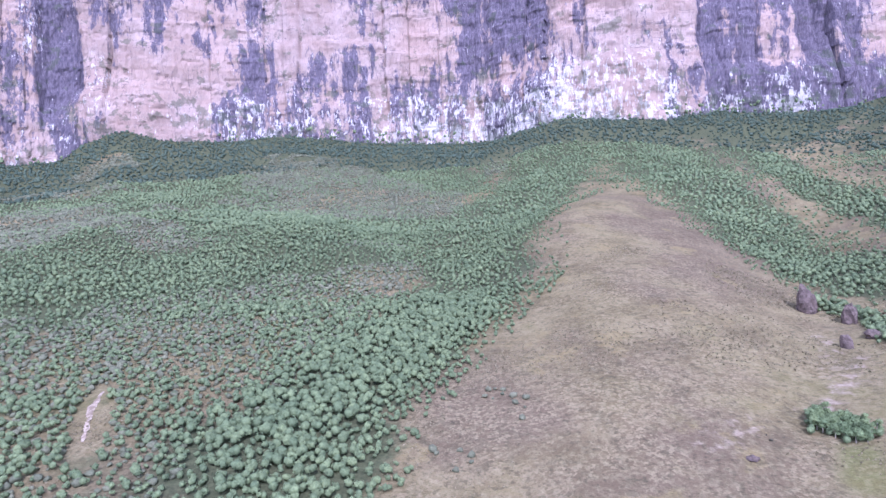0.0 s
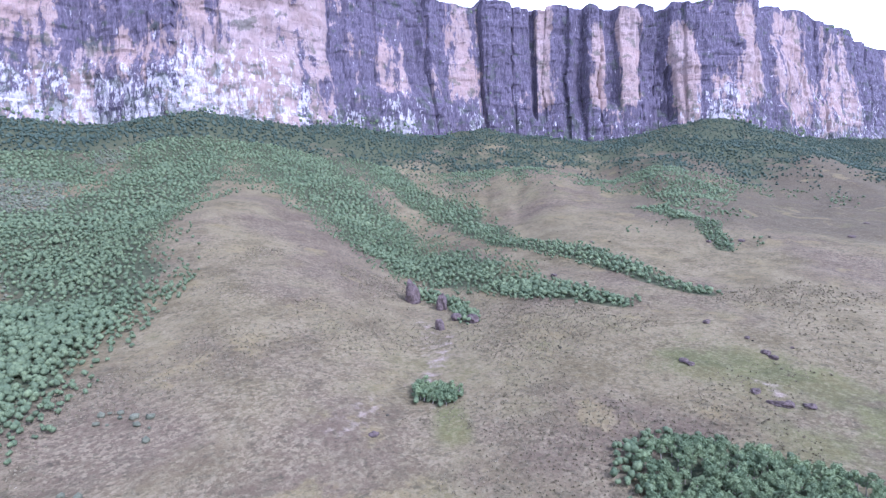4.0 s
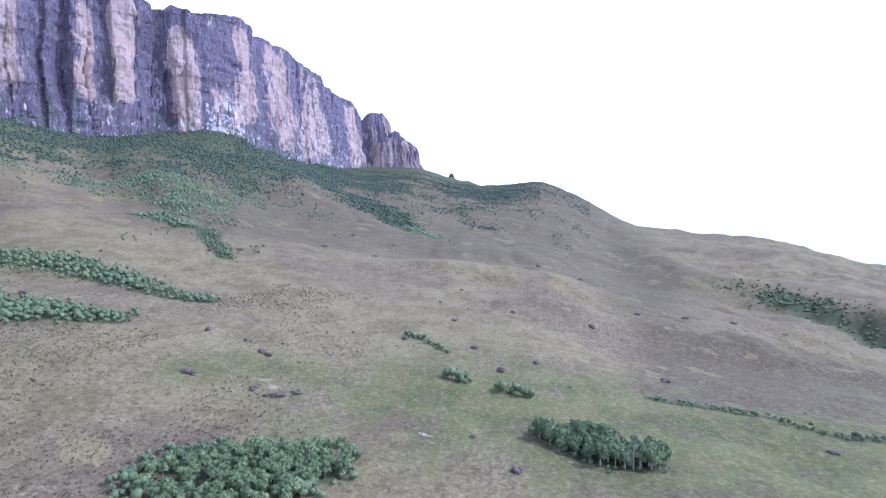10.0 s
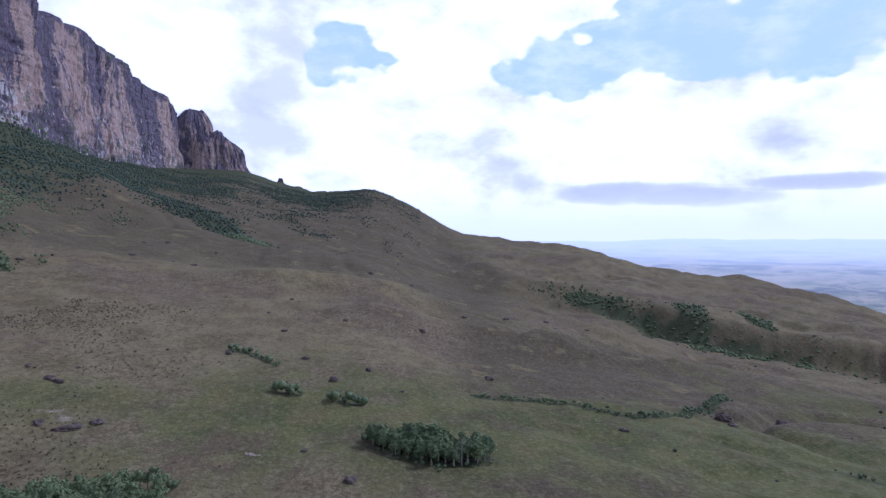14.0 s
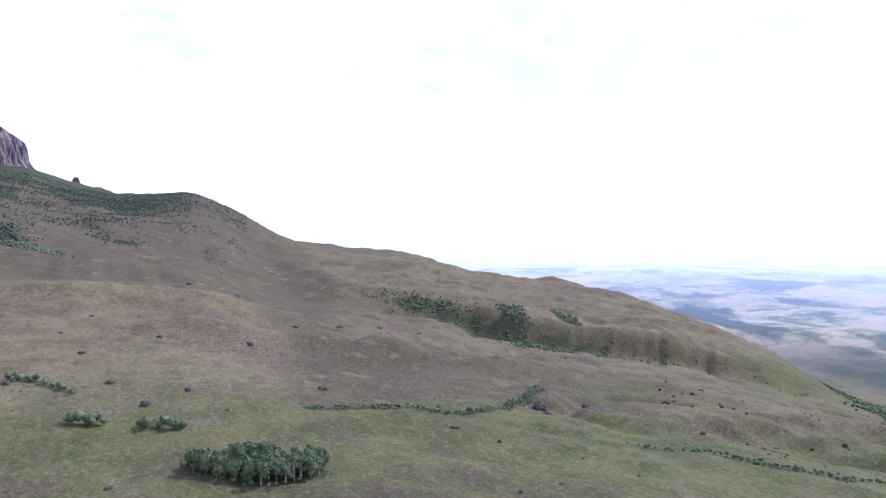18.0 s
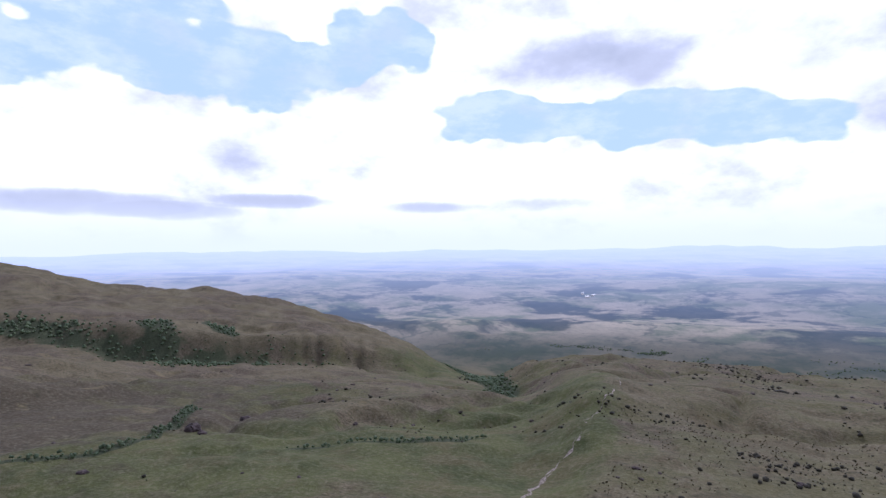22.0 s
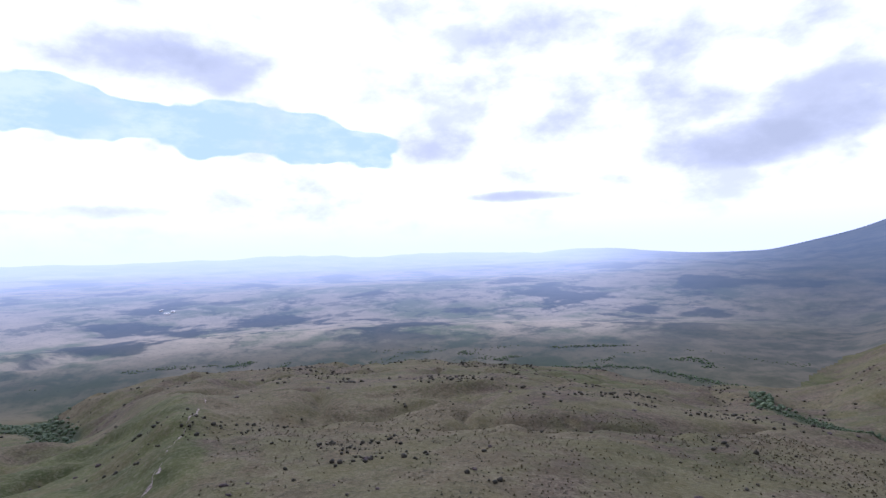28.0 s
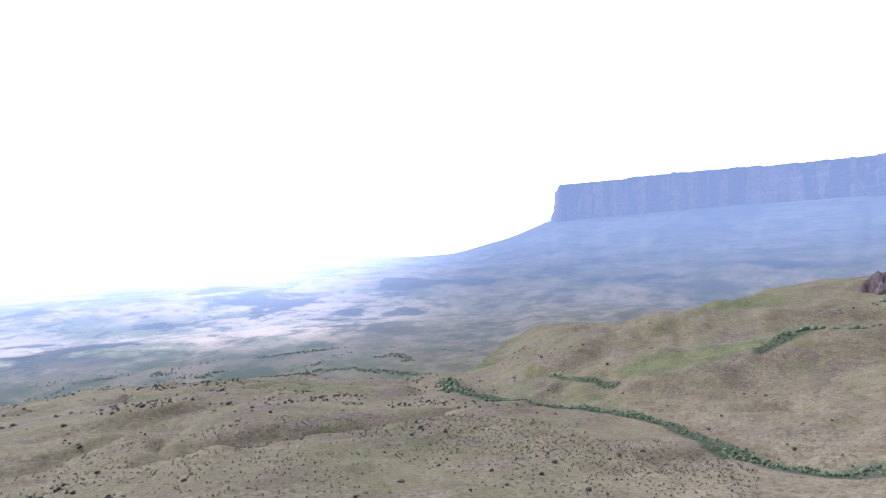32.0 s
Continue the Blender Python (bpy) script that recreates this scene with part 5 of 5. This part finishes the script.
x, y, g = wooded(110000, (-41, 95), (130, 430), 31, 3.1, 0.5, 0.30)
leafy("woodland", x, y, g * np.random.default_rng(1).uniform(1.8, 3.5, len(x)), WOODLAND, "dense green woodland in the gullies below the cliff", "woodland", 2, 17, 2, 0.16)
x, y, g = wooded(120000, (-41, 92), (430, 720), 36, 3.9, 0.5, 0.30)
leafy("woodland", x, y, g * np.random.default_rng(9).uniform(2.0, 3.5, len(x)), WOODLAND, "dense green forest in the gullies of the slope", "woodland", 1, 7, 12, 0.2)
x, y, g = wooded(150000, (-41, 95), (720, 1150), 32, 5.0)
lumps("woodland", x, y, g * np.random.default_rng(2).uniform(2.4, 4.3, len(x)), WOODLAND, "dark green forest on the slope below the cliff", "woodland", 1, 3, 0.95, 0.5)
x, y, g = wooded(130000, (-41, 95), (1150, 2600), 33, 6.6)
lumps("woodland", x, y, g * np.random.default_rng(3).uniform(3.0, 5.4, len(x)), FOREST, "dark forest along the foot of the cliff", "woodland", 1, 4, 0.9, 0.5)
x, y, g = wooded(170000, (95, 266), (150, 620), 34, 2.6, 0.5, 0.2)
leafy("gallery_woods", x, y, g * np.random.default_rng(4).uniform(0.7, 1.9, len(x)), WOODLAND, "green bushes and trees along the streams", "woodland", 2, 9, 5)
x, y, g = wooded(160000, (95, 266), (620, 1900), 35, 6.0, 0.5, 0.2)
lumps("gallery_woods", x, y, g * np.random.default_rng(5).uniform(1.8, 4.4, len(x)), WOODLAND, "dark gallery woods along far streams", "woodland", 2, 6, 0.85, 0.6)
# scrub over the western slope
x, y, r = scatter(110000, (-41, 8), (130, 1350), 41)
ok = (fbm(x, y, 110, 4) + 0.25 * fbm(x, y, 25, 2) + 0.30 - 0.9 * step(-15, -6, bearing_of(x, y) - np.interp(np.hypot(x, y), [150, 200, 251, 316, 431, 736, 1000], [-13, -9, -5, 0, 6, 9, 12])) > r.uniform(-0.35, 0.35, len(x))) & (wood_cover(x, y) < 0.62) & (stroke(x, y, SCAR, 0.05) < 0.5)
x, y = x[ok], y[ok]
k = spaced(x, y, 2.7)
x, y = x[k], y[k]
lumps("scrub", x, y, np.random.default_rng(6).uniform(0.8, 2.2, len(x)) * (1 + np.hypot(x, y) / 1400), SCRUB, "grey-green scrub scattered over the slope", "scrub", 1, 7, 0.8, 0.35)
# dark bushes over the brown hills, in loose clusters
x, y, r = scatter(34000, (20, 262), (175, 1200), 42)
cluster = fbm(x, y, 150, 4) + 0.8 * fbm(x, y, 28, 2) - 0.42 * (1 - step(155, 170, bearing_of(x, y)))
ok = (cluster - 0.02 > r.uniform(0.0, 1.0, len(x)) * np.where((bearing_of(x, y) > 162) & (bearing_of(x, y) < 232), 0.75 + 1.6 * step(420, 800, np.hypot(x, y)), 2.4)) & (wood_cover(x, y) < 0.4)
x, y = x[ok], y[ok]
size = 0.30 + 0.9 * np.random.default_rng(7).random(len(x)) ** 3
lumps("dark_bushes", x, y, size * (1 + np.hypot(x, y) / 1500), DRY, "low dark bushes dotted over the brown hills", "bushes", 2, 8, 0.75, 0.35)
# specks and clusters of dark shrubs on the brown hill and across the stream
x, y, r = scatter(190000, (140, 242), (170, 980), 45)
a_, d_ = bearing_of(x, y), np.hypot(x, y)
hill = step(164, 173, a_) * (1 - step(220, 232, a_))
cluster = 0.7 * fbm(x - 800, y, 120, 4) + 0.6 * fbm(x, y + 400, 26, 4) - 0.02
ok = (cluster > r.uniform(0.0, 1.0, len(x)) * (1.0 + 3.2 * (1 - hill)) * (1 + 2.4 * step(420, 850, d_))) & (wood_cover(x, y) < 0.4)
x, y = x[ok], y[ok]
size = 0.22 + 1.25 * np.random.default_rng(27).random(len(x)) ** 4
lumps("dark_bushes", x, y, size * (1 + np.hypot(x, y) / 1000), DRY, "small dark shrubs in loose clusters on the brown hill", "bushes", 1, 28, 0.8, 0.35)
# thin green scrub high on the talus
x, y, r = scatter(60000, (26, 100), (420, 2900), 43)
a_ = bearing_of(x, y)
foot_ = np.interp(a_, AZ, CREST_R)
d_ = np.hypot(x, y)
ok = (step(0.55, 0.95, d_ / foot_ + 0.4 * fbm(a_ * 26, d_ * 0.45, 90, 5, 0.6)) * 0.9 > r.random(len(x))) & (d_ < foot_ * 0.99)
x, y = x[ok], y[ok]
k = spaced(x, y, 7.0)
x, y = x[k], y[k]
lumps("scrub", x, y, np.random.default_rng(16).uniform(0.8, 2.2, len(x)) * (1 + np.hypot(x, y) / 2500), FOREST, "thin green scrub on the upper slope", "scrub", 1, 17, 0.7, 0.35)


def tussocks(name, n, bearings, ranges, seed, label, keep):
    """Grass tussocks of a few bent blades."""
    x, y, r = scatter(n, bearings, ranges, seed)
    ok = keep(x, y, r)
    x, y = x[ok], y[ok]
    n = len(x)
    z = ground_at(x, y) - 0.05
    h = r.uniform(0.3, 0.8, n) * (0.7 + np.hypot(x, y) / 700)
    vs, fs = [], []
    for k in range(3):
        a = r.uniform(0, 6.28, n)
        dx, dy = np.cos(a), np.sin(a)
        wd = h * r.uniform(0.5, 0.9, n)
        sway = r.uniform(-0.5, 0.5, (2, n)) * h
        p = np.stack([np.stack([x - dx * wd, y - dy * wd, z + h * 0.25], -1), np.stack([x + sway[0] * 0.3, y + sway[1] * 0.3, z], -1),
                      np.stack([x + dx * wd, y + dy * wd, z + h * 0.3], -1), np.stack([x + sway[0], y + sway[1], z + h], -1)], 1)
        vs.append(p.reshape(-1, 3))
        q = np.array([[0, 1, 3], [1, 2, 3]])
        fs.append((q[None] + 4 * np.arange(n)[:, None, None]).reshape(-1, 3) + k * 4 * n)
    me = quad_mesh(name, np.vstack(vs), np.vstack(fs))
    me.materials.append(STRAW)
    return tagged(new(name, me), label, "grass", kind="stuff")


def straw(x, y, r):
    return (r.random(len(x)) > step(58, 84, bearing_of(x, y))) & (fbm(x, y, 55, 4) + 0.02 > r.uniform(-0.12, 0.2, len(x))) & (wood_cover(x, y) < 0.35)


def thin_straw(x, y, r):
    return (fbm(x, y, 90, 5, 0.6) > r.uniform(-0.35, 0.75, len(x))) & (wood_cover(x, y) < 0.35) & (green_cover(x, y) < 0.55)


tussocks("grass_tussocks", 24000, (126, 254), (180, 400), 52, "dry grass tussocks on the brown hill", thin_straw)
tussocks("grass_tussocks", 80000, (-46, 110), (120, 480), 51, "pale straw-coloured grass tussocks on the near slope", straw)

bx = LEDGE_BUSHES[:, 0]
r = np.random.default_rng(8)
me_v, me_f = ICO1
size = r.uniform(2.0, 5.5, len(bx))
verts = me_v[None] * r.uniform(0.6, 1.3, (len(bx), len(me_v), 1)) * size[:, None, None] + LEDGE_BUSHES[:, None]
me = quad_mesh("ledge_bushes", verts.reshape(-1, 3), (me_f[None] + (np.arange(len(bx)) * len(me_v))[:, None, None]).reshape(-1, 3))
me.materials.append(WOODLAND)
tagged(new("ledge_bushes", me), "green bushes clinging to the ledges of the cliff", "bushes", kind="stuff")
# ---------------------------------------------------------------- rocks, trail, houses
def boulder_mesh(seed, tall=0.8, level=3):
    bm = bmesh.new()
    bmesh.ops.create_icosphere(bm, subdivisions=level, radius=1)
    off = Vector((seed * 3.1, seed * 1.7, seed * 0.9))
    for v in bm.verts:
        d = v.co.normalized()
        k = 1 + 0.38 * noise.noise(d * 1.1 + off) + 0.20 * noise.noise(d * 2.7 + off) + 0.09 * noise.noise(d * 6 + off)
        cut = noise.cell(d * 1.3 + off) * 0.16
        v.co = Vector((d.x * (k + cut), d.y * (k - cut), max(d.z, -0.35) * k * tall))
    me = bpy.data.meshes.new("boulder")
    bm.to_mesh(me)
    bm.free()
    me.materials.append(BOULDER)
    return me


BOULDERS = [boulder_mesh(i + 1, 0.85 + 0.22 * (i % 4)) for i in range(6)]
TALL_ROCKS = [boulder_mesh(20 + i, 2.3) for i in range(3)]


def rock(name, me, bearing, distance, size, label, group, turn=0.0, stretch=1.0):
    x, y = at(bearing, distance)
    ob = tagged(new(name, me), label, "rock", group=group)
    ob.matrix_basis = pose(x, y, float(ground_at(x, y)) + size * 0.12, 0, 0, turn) @ Matrix.Diagonal((size * stretch, size, size * (1.0 if name == "rock_pillar" else 0.72), 1))
    return ob


for row in ((0, 33.2, 412, 6.0, 20, 1.0), (1, 36.2, 396, 4.4, 70, 1.1), (2, 36.0, 345, 2.8, 10, 1.0)):
    k, a, d, size, turn, stretch = row
    rock("rock_pillar", TALL_ROCKS[k], a, d, size, "tall dark weathered rock pillar above the bushes", "rock pillars on the slope", turn, stretch)
for row in ((37.8, 364, 4.4, 30, 1.3), (39.3, 356, 4.0, 80, 1.5), (38.4, 372, 3.0, 10, 1.0), (60.0, 293, 2.2, 40, 1.5), (60.6, 290, 1.8, 10, 1.2), (66.8, 320, 2.4, 20, 1.0),
            (67.4, 315, 2.0, 60, 1.3), (66.0, 272, 2.0, 15, 1.5), (67.9, 264, 2.3, 100, 1.8), (68.6, 266, 1.9, 20, 1.3), (70.2, 268, 2.1, 55, 1.4),
            (28.8, 212, 1.8, 30, 1.4), (129.4, 375, 4.2, 20, 1.3), (130.3, 362, 2.6, 80, 1.1), (134.2, 442, 3.4, 10, 1.4), (120.7, 298, 2.0, 40, 1.3), (107.2, 380, 2.6, 70, 1.2)):
    a, d, size, turn, stretch = row
    rock("boulder", BOULDERS[int(a) % 6], a, d, size, "dark brown-grey boulder among dry grass", "boulders scattered over the savanna", turn, stretch)
for row in ((0, 262.7, 1150, 9, 20), (1, 263.1, 1160, 11, 80), (2, 263.6, 1145, 12, 140), (0, 264.3, 1120, 13, 200), (1, 262.2, 1120, 6, 33), (2, 263.4, 1100, 8, 60)):
    k, a, d, size, turn = row
    rock("rock_pillar", TALL_ROCKS[k], a, d, size, "dark rock outcrop on the far grassy hill", "rock pillars on the hill across the stream", turn, 1.2)
pale = boulder_mesh(41, 0.4, 2)
pale.materials[0] = PALE_STONE
for row in ((83.1, 228, 1.1, 20), (83.6, 227, 0.8, 70), (82.7, 229, 0.7, 10), (-34.1, 226, 1.0, 30), (-33.9, 228, 0.8, 100)):
    a, d, size, turn = row
    rock("pale_stone", pale, a, d, size, "pale bare stone lying in the grass", "pale stones in the grass", turn, 1.7)
r = random.Random(9)
count = 0
while count < 120:
    a, d = r.uniform(20, 258), r.uniform(170, 900)
    x, y = at(a, d)
    if wood_cover(np.array([x]), np.array([y]))[0] > 0.3 or float(fbm(x + 500, y, 130, 3)) + r.uniform(-0.5, 0.3) < (0.05 if a > 140 else 0.22):
        continue
    rock("boulder", r.choice(BOULDERS), a, d, r.uniform(0.6, 1.7) * (0.62 if a > 115 else 1.0) * (1 + d / 700), "weathered dark grey boulder lying in the grass", "boulders scattered over the savanna", r.uniform(0, 360), r.uniform(0.9, 1.6))
    count += 1


def ribbon(name, rows, mat, label, category, wobble=1.5, lift=0.12, seed=3, cut=0.0):
    """A worn strip laid on the ground: rows of bearing, distance, half width."""
    pts = np.array([(*at(a, d), h) for a, d, h in rows])
    s = np.concatenate([[0], np.cumsum(np.hypot(np.diff(pts[:, 0]), np.diff(pts[:, 1])))])
    u = np.arange(0, s[-1], 0.8)
    x, y, h = (np.interp(u, s, pts[:, i]) for i in range(3))
    x = x + 0.7 * fbm(u, u * 0 + seed + 31, 4, 2) + wobble * fbm(u, u * 0 + seed, 22, 3)
    y = y + wobble * fbm(u, u * 0 + seed + 50, 22, 3)
    tx, ty = np.gradient(x), np.gradient(y)
    q = np.hypot(tx, ty)
    nx, ny = ty / q, -tx / q
    h = h * np.clip(0.55 + 1.3 * fbm(u, u * 0 + seed + 9, 6, 3), 0.12, 1.5)
    cols = np.linspace(-1, 1, 5)
    X, Y = x[:, None] + nx[:, None] * h[:, None] * cols, y[:, None] + ny[:, None] * h[:, None] * cols
    Z = ground_at(X, Y) + lift * (1 - np.abs(cols) ** 3 * 1.6)
    idx = np.arange(X.size).reshape(X.shape)
    f = np.stack([idx[:-1, :-1], idx[:-1, 1:], idx[1:, 1:], idx[1:, :-1]], -1)
    keep = (fbm(u, u * 0 + seed + 70, 16, 3) > cut - 0.4)[:-1]
    me = quad_mesh(name, np.stack([X, Y, Z], -1).reshape(-1, 3), f[keep].reshape(-1, 4), True)
    me.materials.append(mat)
    return tagged(new(name, me), label, category, kind="structure")


ribbon("dirt_trail", [(159.5, 190, 1.2), (162.0, 235, 1.4), (165.8, 285, 1.7), (167.6, 307, 1.4), (168.6, 328, 0.8)], PALE_STONE, "pale eroded dirt trail cut into the grass", "trail", 4.0, 0.12, 3, 0.18)
ribbon("dirt_trail", [(160.2, 200, 0.7), (162.5, 238, 1.0), (165.2, 280, 1.1), (167.9, 312, 0.8)], PALE_STONE, "second pale strand of the eroded trail", "trail", 4.5, 0.12, 17, 0.3)
ribbon("dirt_trail", [(168.6, 330, 0.8), (171.0, 400, 0.7), (171.9, 470, 0.7), (170.6, 560, 0.8)], PALE_STONE, "thin pale trail over the brown hill", "trail", 3.0, 0.12, 8, 0.35)
SLIP, t = material("raw_landslip_soil")
p_ = t.n("ShaderNodeNewGeometry").outputs["Position"]
finish(t, t.mix(t.ramp(t.noise(p_, 0.4, 5, 0.65), 0.35, 0.65), (0.20, 0.15, 0.11), (0.40, 0.33, 0.27)), 0.95, t.noise(p_, 1.5, 5, 0.6), 0.7, 0.4)
ribbon("landslip_scar", [(-32.3, 306, 0.8), (-32.9, 288, 2.0), (-33.3, 272, 2.4), (-33.9, 254, 0.7)], SLIP, "pale bare landslip scar among scrub", "landslip", 1.5, 0.25, 4)
WHITE_WALL, t = material("white_plaster")
finish(t, t.mix(t.noise(t.n("ShaderNodeNewGeometry").outputs["Position"], 0.4), (0.70, 0.69, 0.66), (0.82, 0.81, 0.79)), 0.8)
TIN, t = material("tin_roof")
finish(t, t.mix(t.noise(t.n("ShaderNodeNewGeometry").outputs["Position"], 0.3), (0.55, 0.56, 0.58), (0.75, 0.75, 0.76)), 0.45)


def box_mesh(name, sx, sy, z0, z1, gable=0.0):
    vs = [(-sx, -sy, z0), (sx, -sy, z0), (sx, sy, z0), (-sx, sy, z0), (-sx, -sy, z1), (sx, -sy, z1), (sx, sy, z1), (-sx, sy, z1)]
    fs = [(0, 3, 2, 1), (0, 1, 5, 4), (1, 2, 6, 5), (2, 3, 7, 6), (3, 0, 4, 7)]
    if gable:
        vs += [(-sx, 0, z1 + gable), (sx, 0, z1 + gable)]
        fs += [(4, 5, 9, 8), (6, 7, 8, 9), (5, 6, 9), (7, 4, 8)]
    else:
        fs.append((4, 5, 6, 7))
    me = bpy.data.meshes.new(name)
    me.from_pydata(vs, [], fs)
    me.update()
    return me


def house(bearing, distance, sx, sy, height, turn):
    x, y = at(bearing, distance)
    thing = tagged(new("house"), "low white house with a tin roof on the plain", "house", group="houses on the plain")
    part("wall", box_mesh("wall", sx, sy, -4, height), WHITE_WALL, thing)
    part("roof", box_mesh("roof", sx * 1.06, sy * 1.12, height, height + 0.6, height * 0.45), TIN, thing)
    thing.matrix_basis = pose(x, y, float(ground_at(x, y)), 0, 0, turn)


for bearing, distance, sx in ((168.7, 2850, 12), (169.2, 2870, 9), (168.2, 2890, 7)):
    house(bearing, distance, sx, 6, 6, -bearing + 8)
